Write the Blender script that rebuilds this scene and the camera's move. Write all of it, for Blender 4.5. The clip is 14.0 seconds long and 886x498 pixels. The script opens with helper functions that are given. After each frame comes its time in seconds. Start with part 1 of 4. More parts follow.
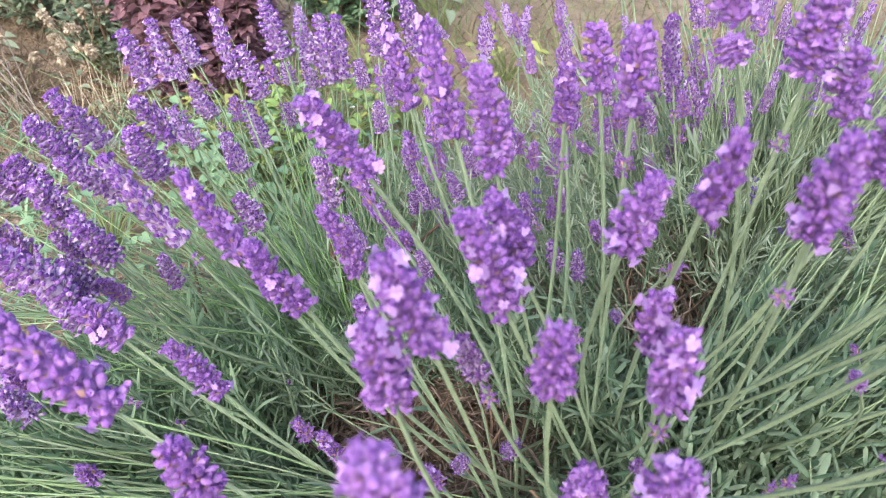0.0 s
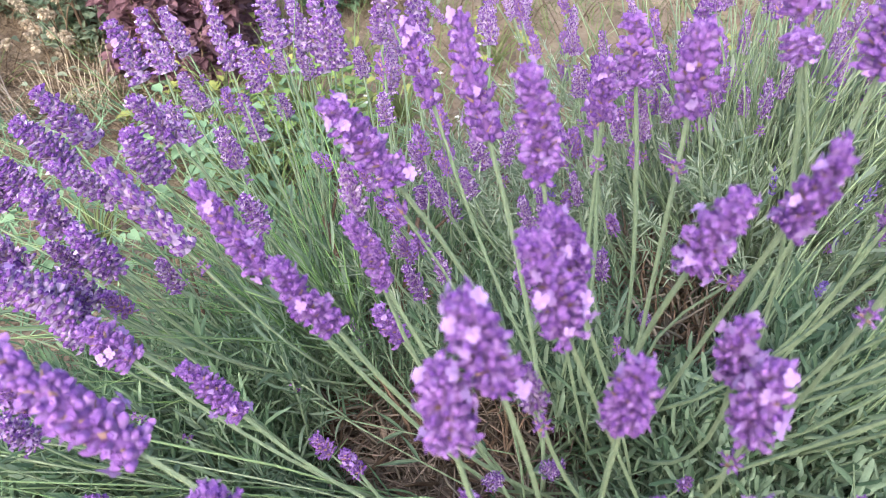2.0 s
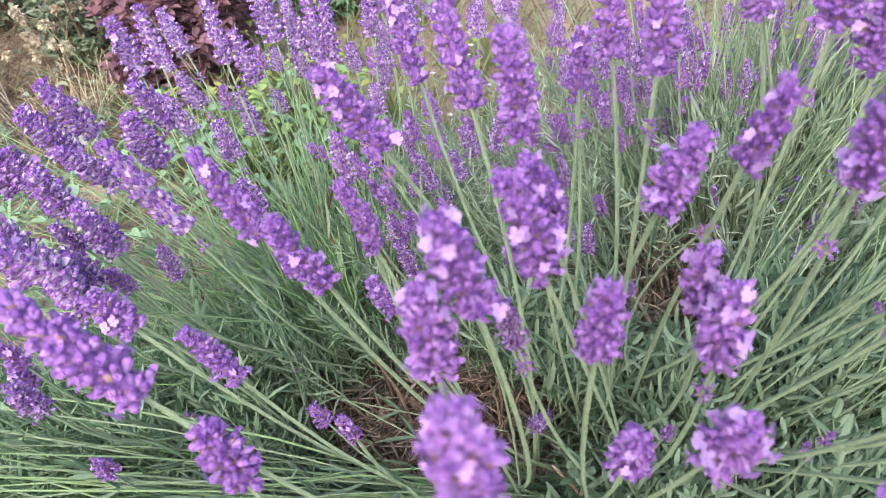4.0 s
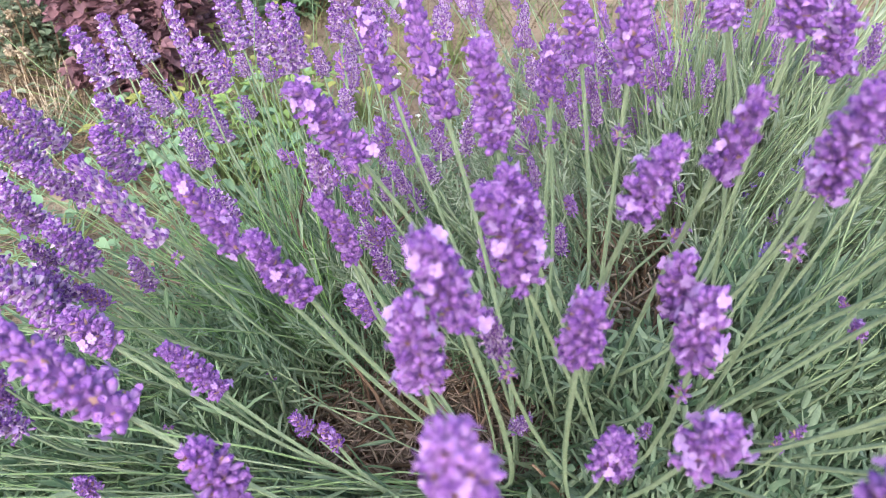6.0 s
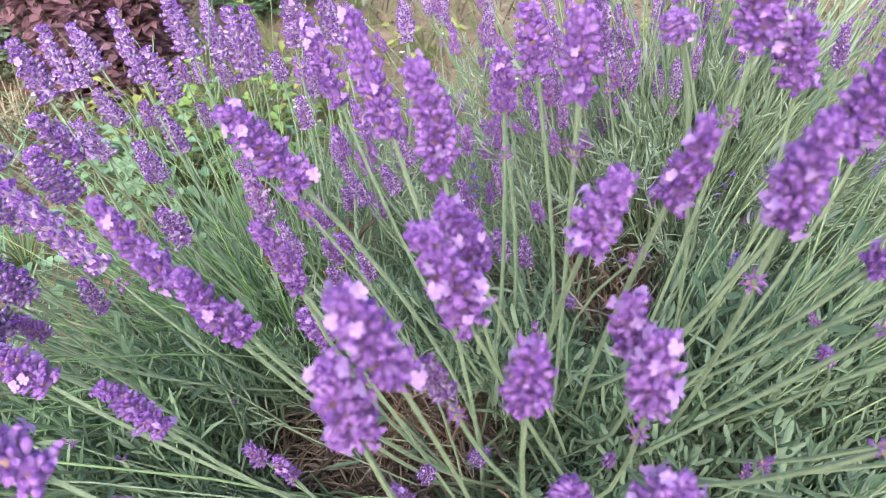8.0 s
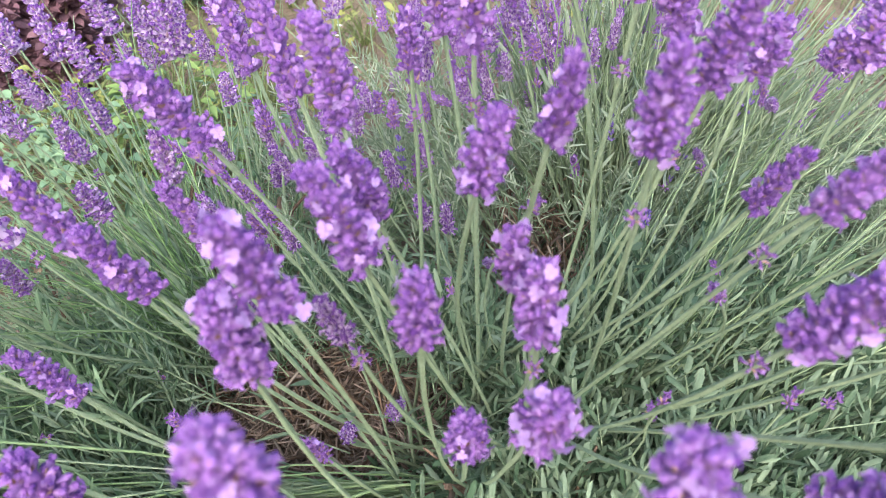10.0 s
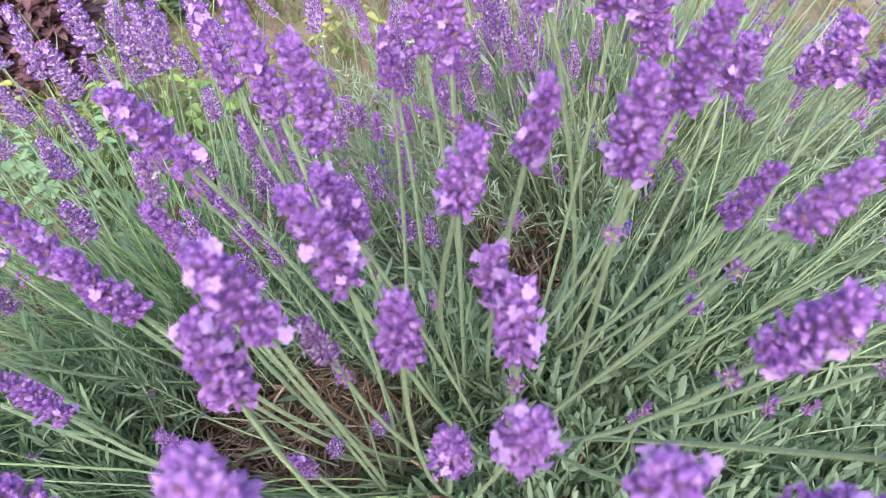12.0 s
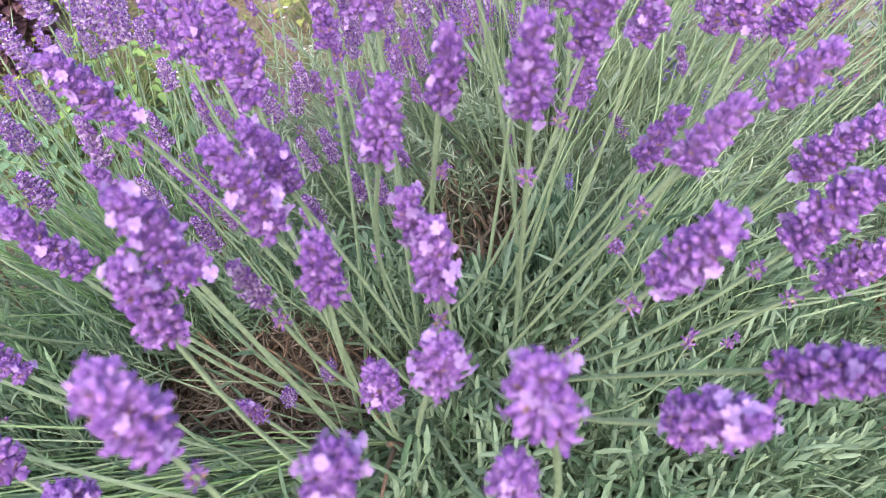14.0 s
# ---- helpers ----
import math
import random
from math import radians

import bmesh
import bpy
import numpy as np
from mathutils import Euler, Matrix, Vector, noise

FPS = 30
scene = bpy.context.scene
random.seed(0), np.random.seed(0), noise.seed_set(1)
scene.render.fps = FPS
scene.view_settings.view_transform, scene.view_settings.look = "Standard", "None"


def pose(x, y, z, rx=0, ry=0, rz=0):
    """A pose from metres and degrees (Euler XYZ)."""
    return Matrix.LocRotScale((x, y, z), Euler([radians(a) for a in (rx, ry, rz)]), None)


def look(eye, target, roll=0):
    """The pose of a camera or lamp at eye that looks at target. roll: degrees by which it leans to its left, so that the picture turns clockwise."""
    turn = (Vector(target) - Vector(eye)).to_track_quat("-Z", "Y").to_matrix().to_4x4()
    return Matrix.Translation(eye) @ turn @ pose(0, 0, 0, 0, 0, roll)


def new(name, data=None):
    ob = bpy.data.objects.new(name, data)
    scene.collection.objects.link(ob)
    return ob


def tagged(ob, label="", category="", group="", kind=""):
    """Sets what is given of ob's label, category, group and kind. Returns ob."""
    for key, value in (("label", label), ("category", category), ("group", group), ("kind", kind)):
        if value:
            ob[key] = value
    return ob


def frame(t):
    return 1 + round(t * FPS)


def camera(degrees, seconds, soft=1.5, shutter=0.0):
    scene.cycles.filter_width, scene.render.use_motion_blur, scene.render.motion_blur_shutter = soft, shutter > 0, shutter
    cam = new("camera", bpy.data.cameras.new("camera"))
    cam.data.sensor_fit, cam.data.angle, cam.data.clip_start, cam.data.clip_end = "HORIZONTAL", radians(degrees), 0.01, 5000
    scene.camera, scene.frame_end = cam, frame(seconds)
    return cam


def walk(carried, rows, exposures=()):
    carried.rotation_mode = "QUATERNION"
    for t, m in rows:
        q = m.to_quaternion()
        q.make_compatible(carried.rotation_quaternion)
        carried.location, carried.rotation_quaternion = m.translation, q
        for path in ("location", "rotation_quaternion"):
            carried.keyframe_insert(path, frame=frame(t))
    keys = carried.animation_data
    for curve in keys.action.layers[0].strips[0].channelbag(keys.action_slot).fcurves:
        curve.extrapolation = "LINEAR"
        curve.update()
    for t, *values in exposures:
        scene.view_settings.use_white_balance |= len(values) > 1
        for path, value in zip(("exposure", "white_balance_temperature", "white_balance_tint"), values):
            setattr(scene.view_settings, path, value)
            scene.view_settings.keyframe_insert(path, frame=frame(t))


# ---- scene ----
cam = camera(59.4, 14.0, 0.5)
PATH = [
    (0, (0.020, 0.023, 0.587), (-0.016, 1.651, -0.574), 1.5),
    (0.5, (0.023, 0.042, 0.582), (0.011, 1.646, -0.612), 1.3),
    (1, (0.007, 0.054, 0.578), (0.009, 1.654, -0.622), 1.9),
    (1.5, (-0.005, 0.053, 0.579), (0.019, 1.656, -0.616), 2.1),
    (2, (-0.008, 0.052, 0.584), (0.016, 1.649, -0.621), 1.7),
    (2.5, (-0.013, 0.038, 0.577), (0.036, 1.641, -0.618), 1.7),
    (3, (-0.011, 0.032, 0.574), (0.052, 1.640, -0.614), 1.7),
    (3.2, (0.004, 0.026, 0.569), (0.008, 1.652, -0.595), 0.7),
    (5.3, (-0.012, 0.022, 0.584), (0.069, 1.625, -0.610), 0.9),
    (5.5, (-0.012, 0.026, 0.581), (0.072, 1.633, -0.608), 1.3),
    (6, (-0.007, 0.023, 0.582), (0.099, 1.632, -0.601), 0.7),
    (6.5, (-0.007, 0.035, 0.586), (0.135, 1.644, -0.594), 0.6),
    (7, (0.004, 0.040, 0.582), (0.147, 1.643, -0.605), 0.2),
    (7.2, (0.007, 0.048, 0.586), (0.144, 1.644, -0.612), 0.0),
    (9.3, (0.024, 0.049, 0.581), (0.233, 1.625, -0.633), 0.8),
    (9.5, (0.028, 0.043, 0.581), (0.275, 1.607, -0.640), 1.5),
    (10, (0.033, 0.029, 0.574), (0.283, 1.596, -0.643), 0.8),
    (10.5, (0.032, 0.027, 0.576), (0.292, 1.592, -0.642), 0.6),
    (11, (0.043, 0.037, 0.577), (0.282, 1.618, -0.625), -0.7),
    (11.5, (0.048, 0.031, 0.576), (0.281, 1.607, -0.632), -1.0),
    (12, (0.036, 0.028, 0.581), (0.315, 1.599, -0.626), 0.5),
    (12.5, (0.052, 0.022, 0.587), (0.315, 1.581, -0.639), -0.1),
    (13, (0.048, 0.012, 0.583), (0.325, 1.563, -0.650), -0.1),
    (13.5, (0.050, 0.010, 0.583), (0.330, 1.549, -0.664), -0.8),
    (14, (0.056, 0.002, 0.583), (0.364, 1.525, -0.676), -0.4),
]
cam.data.dof.use_dof, cam.data.dof.focus_distance, cam.data.dof.aperture_fstop = True, 0.60, 16.0
walk(cam, [(t, look(eye, target, roll)) for t, eye, target, roll in PATH])

# ---- sky and light ----
world = bpy.data.worlds.new("sky")
scene.world = world
world.use_nodes = True
wn = world.node_tree
sky = wn.nodes.new("ShaderNodeTexSky")
sky.sky_type = "NISHITA"
sky.sun_disc = False
sky.sun_elevation, sky.sun_rotation = radians(41), radians(193)
sky.air_density, sky.dust_density = 1.0, 3.0
wn.nodes["Background"].inputs["Strength"].default_value = 0.15
wn.links.new(sky.outputs[0], wn.nodes["Background"].inputs["Color"])
sun = new("sun", bpy.data.lights.new("sun", "SUN"))
sun.data.energy, sun.data.angle, sun.data.color = 0.7, radians(60), (1.0, 0.965, 0.92)
sun.matrix_world = look((-0.4, -1.7, 1.9), (0.1, 0.5, 0.0))
scene.view_settings.exposure = 1.85


# ---- materials ----
def material(name, dark, light, scale=60.0, rough=0.7, fine=6.0, bump=0.3, island=0.5, through_light=0.0, depth=0.002):
    """A surface between two colours, mixed by coarse and fine noise, with a share that differs from piece to piece."""
    m = bpy.data.materials.new(name)
    m.use_nodes = True
    t = m.node_tree
    b = t.nodes["Principled BSDF"]
    co = t.nodes.new("ShaderNodeTexCoord")
    big = t.nodes.new("ShaderNodeTexNoise")
    big.inputs["Scale"].default_value, big.inputs["Detail"].default_value = scale, 6
    small = t.nodes.new("ShaderNodeTexNoise")
    small.inputs["Scale"].default_value, small.inputs["Detail"].default_value = scale * fine, 4
    for n in (big, small):
        t.links.new(co.outputs["Object"], n.inputs["Vector"])
    geo = t.nodes.new("ShaderNodeNewGeometry")
    info = t.nodes.new("ShaderNodeObjectInfo")

    def calc(op, x, y):
        n = t.nodes.new("ShaderNodeMath")
        n.operation = op
        for i, v in enumerate((x, y)):
            if isinstance(v, (int, float)):
                n.inputs[i].default_value = v
            else:
                t.links.new(v, n.inputs[i])
        return n.outputs[0]

    grain = calc("ADD", calc("MULTIPLY", big.outputs[0], 0.65), calc("MULTIPLY", small.outputs[0], 0.35))
    piece = calc("ADD", calc("MULTIPLY", geo.outputs["Random Per Island"], 0.75), calc("MULTIPLY", info.outputs["Random"], 0.25))
    mix = calc("ADD", calc("MULTIPLY", grain, 1 - island), calc("MULTIPLY", piece, island))
    ramp = t.nodes.new("ShaderNodeValToRGB")
    ramp.color_ramp.elements[0].position, ramp.color_ramp.elements[1].position = 0.28, 0.72
    ramp.color_ramp.elements[0].color, ramp.color_ramp.elements[1].color = (*dark, 1), (*light, 1)
    t.links.new(mix, ramp.inputs[0])
    t.links.new(ramp.outputs[0], b.inputs["Base Color"])
    b.inputs["Roughness"].default_value = rough
    b.inputs["Specular IOR Level"].default_value = 0.3
    bp = t.nodes.new("ShaderNodeBump")
    bp.inputs["Strength"].default_value, bp.inputs["Distance"].default_value = bump, depth
    t.links.new(small.outputs[0], bp.inputs["Height"])
    t.links.new(bp.outputs[0], b.inputs["Normal"])
    if through_light:
        tr = t.nodes.new("ShaderNodeBsdfTranslucent")
        t.links.new(ramp.outputs[0], tr.inputs["Color"])
        mx = t.nodes.new("ShaderNodeMixShader")
        mx.inputs[0].default_value = through_light
        t.links.new(b.outputs[0], mx.inputs[1])
        t.links.new(tr.outputs[0], mx.inputs[2])
        t.links.new(mx.outputs[0], t.nodes["Material Output"].inputs["Surface"])
    return m


CALYX = material("mauve_calyx", (0.46, 0.325, 0.58), (0.76, 0.61, 0.83), 420, 0.95, 5, 0.8, 0.4, 0.4, 0.0006)
BUD = material("violet_bud", (0.178, 0.07, 0.33), (0.39, 0.185, 0.55), 420, 0.9, 5, 0.8, 0.55, 0.45, 0.0006)
RIPE = material("violet_calyx", (0.31, 0.158, 0.475), (0.565, 0.35, 0.71), 420, 0.95, 5, 0.8, 0.4, 0.4, 0.0006)
BLOOM = material("full_violet_bud", (0.205, 0.082, 0.37), (0.46, 0.235, 0.62), 420, 0.9, 5, 0.8, 0.55, 0.45, 0.0006)
SCALE = material("mauve_bract", (0.27, 0.165, 0.26), (0.44, 0.31, 0.38), 150, 0.8, 6, 0.3, 0.6, 0.1, 0.0004)
COROLLA = material("lilac_petal", (0.34, 0.20, 0.51), (0.50, 0.335, 0.65), 380, 0.75, 6, 0.4, 0.5, 0.25, 0.0004)
BRACT = material("tan_bract", (0.33, 0.19, 0.20), (0.58, 0.38, 0.30), 150, 0.8, 6, 0.3, 0.6, 0.1, 0.0004)
DRY = material("withered_petal", (0.16, 0.075, 0.05), (0.36, 0.18, 0.11), 300, 0.9, 6, 0.5, 0.6, 0.1, 0.0004)
FRESH = material("fresh_green_stem", (0.12, 0.20, 0.09), (0.295, 0.405, 0.205), 160, 0.7, 8, 0.3, 0.55, 0.1, 0.0006)
STEM = material("grey_green_stem", (0.135, 0.20, 0.11), (0.345, 0.43, 0.28), 260, 0.85, 7, 0.9, 0.4, 0.2, 0.0009)
LEAF = material("grey_green_leaf", (0.095, 0.165, 0.095), (0.32, 0.415, 0.288), 190, 0.85, 7, 0.8, 0.6, 0.42, 0.001)
# LEAF again in a lighter green; brightness put in for the left-hand foliage.
LEFT_LEAF = material("brightened_green_leaf", (0.12, 0.21, 0.11), (0.37, 0.50, 0.31), 190, 0.85, 7, 0.8, 0.6, 0.4, 0.001)
# Greyer than LEAF, with light put into the tone to lift the back bush.
LIT_SILVER = material("lit_silvery_leaf", (0.24, 0.32, 0.21), (0.58, 0.66, 0.50), 190, 0.85, 7, 0.8, 0.6, 0.5, 0.001)
# Pale green stems, light added to the tone so the back reads brighter.
LIT_PALE = material("lit_pale_stem", (0.165, 0.235, 0.125), (0.41, 0.50, 0.31), 260, 0.85, 7, 0.6, 0.5, 0.3, 0.0009)
WOOD = material("brown_bark", (0.085, 0.055, 0.038), (0.25, 0.17, 0.12), 60, 0.9, 8, 0.8, 0.4, 0.0, 0.003)
LITTER = material("dry_litter", (0.12, 0.09, 0.074), (0.34, 0.265, 0.22), 60, 0.9, 8, 0.5, 0.7, 0.0, 0.002)
SOIL = material("garden_soil", (0.15, 0.105, 0.07), (0.36, 0.28, 0.20), 9, 0.95, 9, 1.0, 0.0, 0.0, 0.01)
CLOD = material("soil_crumb", (0.13, 0.09, 0.06), (0.34, 0.265, 0.19), 80, 0.95, 8, 0.6, 0.6, 0.0, 0.002)
LUSH = material("lush_green_stem", (0.10, 0.20, 0.075), (0.25, 0.40, 0.16), 160, 0.7, 8, 0.3, 0.6, 0.2, 0.0006)
SPRING = material("yellow_green_stem", (0.12, 0.185, 0.088), (0.31, 0.395, 0.23), 160, 0.7, 8, 0.3, 0.6, 0.2, 0.0006)
STRAW = material("dry_grass", (0.08, 0.052, 0.034), (0.29, 0.215, 0.14), 60, 0.85, 8, 0.3, 0.7, 0.15, 0.001)
GRASS = material("green_grass", (0.115, 0.17, 0.06), (0.28, 0.33, 0.135), 20, 0.7, 8, 0.2, 0.7, 0.25, 0.001)
GREEN = material("green_leaf", (0.15, 0.21, 0.14), (0.38, 0.45, 0.32), 45, 0.6, 8, 0.3, 0.6, 0.4, 0.001)
MEADOW = material("bright_weed_leaf", (0.15, 0.26, 0.08), (0.36, 0.50, 0.17), 45, 0.65, 8, 0.3, 0.6, 0.35, 0.001)
NIGHT = material("blue_violet_bud", (0.14, 0.09, 0.33), (0.31, 0.22, 0.56), 420, 0.9, 5, 0.8, 0.55, 0.3, 0.0006)
TEAL = material("weed_leaf", (0.12, 0.225, 0.125), (0.30, 0.45, 0.27), 45, 0.65, 8, 0.3, 0.6, 0.25, 0.001)
LIME = material("yellow_green_leaf", (0.19, 0.27, 0.08), (0.46, 0.46, 0.15), 25, 0.6, 8, 0.3, 0.7, 0.3, 0.001)
MAROON = material("maroon_leaf", (0.145, 0.076, 0.10), (0.32, 0.175, 0.21), 40, 0.75, 8, 0.3, 0.7, 0.35, 0.001)
DEAD = material("dead_stem", (0.13, 0.105, 0.085), (0.30, 0.26, 0.215), 90, 0.9, 8, 0.4, 0.7, 0.0, 0.001)
CREAM = material("cream_seed_head", (0.36, 0.28, 0.2), (0.66, 0.57, 0.44), 60, 0.9, 8, 0.4, 0.7, 0.1, 0.001)
WHITE = material("white_petal", (0.60, 0.60, 0.52), (0.82, 0.82, 0.76), 60, 0.8, 8, 0.2, 0.6, 0.2, 0.001)
STONE = material("pale_stone", (0.15, 0.145, 0.142), (0.32, 0.31, 0.305), 12, 0.85, 9, 0.6, 0.5, 0.0, 0.004)

rnd = random.Random(7)


# ---- mesh building ----
class Shape:
    """Vertices, faces and the material index of each face, gathered for one mesh."""

    def __init__(self):
        self.v, self.f, self.m = [], [], []

    def add(self, verts, faces, mat=0):
        k = len(self.v)
        self.v.extend(verts)
        self.f.extend(tuple(i + k for i in f) for f in faces)
        self.m.extend([mat] * len(faces))

    def mesh(self, name, mats, smooth=True):
        me = bpy.data.meshes.new(name)
        me.from_pydata([tuple(p) for p in self.v], [], self.f)
        for m in mats:
            me.materials.append(m)
        me.polygons.foreach_set("material_index", self.m)
        me.polygons.foreach_set("use_smooth", [smooth] * len(self.f))
        me.update()
        return me


def frame_for(d):
    d = d.normalized()
    a = d.cross(Vector((0, 0, 1)) if abs(d.z) < 0.95 else Vector((1, 0, 0))).normalized()
    return a, a.cross(d).normalized()


def tube(sh, pts, radii, sides=5, mat=0, cap=True, groove=0.0):
    """A tube along points, with a radius at each; every second side may be drawn in as a groove."""
    n = len(pts)
    vs, fs = [], []
    a, b = frame_for(pts[-1] - pts[0])
    for i, p in enumerate(pts):
        for k in range(sides):
            w = 2 * math.pi * k / sides
            vs.append(p + (a * math.cos(w) + b * math.sin(w)) * radii[i] * (1 - groove * (k % 2)))
    for i in range(n - 1):
        for k in range(sides):
            fs.append((i * sides + k, i * sides + (k + 1) % sides, (i + 1) * sides + (k + 1) % sides, (i + 1) * sides + k))
    if cap:
        fs.append(tuple((n - 1) * sides + k for k in range(sides)))
    sh.add(vs, fs, mat)


def bezier(p0, p1, p2, n):
    return [p0 * (1 - u) ** 2 + p1 * 2 * u * (1 - u) + p2 * u * u for u in (i / (n - 1) for i in range(n))]


def blade(sh, root, d, up, length, width, droop=0.2, fold=0.25, seg=4, mat=0, belly=0.45, blunt=False):
    """A leaf with a folded middle rib, bent towards its tip, both margins thinner than the middle."""
    d = d.normalized()
    side = d.cross(up)
    side = side.normalized() if side.length > 1e-4 else frame_for(d)[0]
    nrm = side.cross(d).normalized()
    vs, fs = [], []
    for i in range(seg + 1):
        u = i / seg
        c = root + d * (length * u) + nrm * (-droop * length * u * u)
        w = width * 0.5 * (math.sin(math.pi * min(1.0, (u * 0.92 + 0.08)) ** (math.log(0.5) / math.log(belly))) if i < seg else 0.03)
        if blunt:
            w = width * 0.5 * min(1.0, 0.55 + 2.2 * u, math.sqrt(max(0.0, (1.02 - u) / 0.22)))
        w = max(w, width * 0.04)
        vs += [c - side * w + nrm * (w * fold), c - nrm * (0.12 * width), c + side * w + nrm * (w * fold)]
    for i in range(seg):
        k = 3 * i
        fs += [(k, k + 1, k + 4, k + 3), (k + 1, k + 2, k + 5, k + 4)]
    sh.add(vs, fs, mat)


def place_part(name, me, parent, m, label=""):
    ob = new(name, me)
    ob.parent = parent
    ob.matrix_basis = m
    if label:
        ob["label"] = label
    return ob


# ---- ground ----
def ground_height(x, y):
    near = max(0.0, 1 - math.hypot(x, y - 0.8) / 6)
    h = 0.018 * noise.noise(Vector((x * 3, y * 3, 0))) + 0.012 * noise.noise(Vector((x * 11, y * 11, 3))) + 0.006 * noise.noise(Vector((x * 34, y * 34, 5)))
    return h * near


def build_ground():
    n, s = 170, Shape()
    ax = [math.sinh(-6.2 + 12.4 * i / n) * 0.245 for i in range(n + 1)]
    for j in range(n + 1):
        for i in range(n + 1):
            x, y = ax[i], ax[j] + 0.8
            s.v.append((x, y, ground_height(x, y)))
    for j in range(n):
        for i in range(n):
            k = j * (n + 1) + i
            s.f.append((k, k + 1, k + n + 2, k + n + 1))
            s.m.append(0)
    return tagged(new("ground", s.mesh("ground", [SOIL])), "bare light brown garden soil with small clods", "soil", kind="structure")


ground = build_ground()


# ---- lavender: flower heads ----
def calyx(sh, root, d, length, r, mat=0, plain=False):
    """A ribbed mauve tube with the darker, rounded bud showing at its mouth."""
    if plain:
        tube(sh, [root, root + d * length * 0.8], [r * 0.75, r], 4, mat, False)
        tube(sh, [root + d * length * 0.74, root + d * length * 0.9, root + d * length * 1.05], [r * 0.8, r * 0.82, r * 0.3], 4, mat + 4)
        return
    tube(sh, [root, root + d * length * 0.4, root + d * length * 0.8], [r * 0.5, r * 0.95, r * 1.08], 5, mat, False)
    tube(sh, [root + d * length * 0.70, root + d * length * 0.86, root + d * length * 1.10], [r * 0.85, r * 0.92, r * 0.2], 5, mat + 4)


def petal_flower(sh, c, d, size, mat=0):
    """An open floret: two upper lobes and three lower ones round a short throat."""
    a, b = frame_for(d)
    spin = rnd.uniform(-0.4, 0.4)
    for k in range(5):
        w = 2 * math.pi * k / 5 + spin
        o = a * math.cos(w) + b * math.sin(w)
        big = 1.15 if k < 2 else 0.9
        t = o.cross(d)
        s = size * big
        k1, k2, cup = rnd.uniform(0.85, 1.15), rnd.uniform(0.85, 1.15), rnd.uniform(-0.12, 0.3)
        p = [c - d * s * 0.06, c + o * s * 0.30 + t * s * 0.26 * k1 + d * s * 0.10, c + o * s * 0.62 * k2 + t * s * 0.30 * k1 + d * s * cup, c + o * s * 0.78 * k2 + d * s * (cup + rnd.uniform(-0.1, 0.06)),
             c + o * s * 0.62 * k1 - t * s * 0.30 * k2 + d * s * cup, c + o * s * 0.30 - t * s * 0.26 * k2 + d * s * 0.10]
        sh.add(p, [(0, 1, 2, 3), (0, 3, 4, 5)], mat)
    tube(sh, [c - d * size * 0.7, c - d * size * 0.25, c + d * 0.02 * size], [size * 0.12, size * 0.16, size * 0.1], 5, mat)


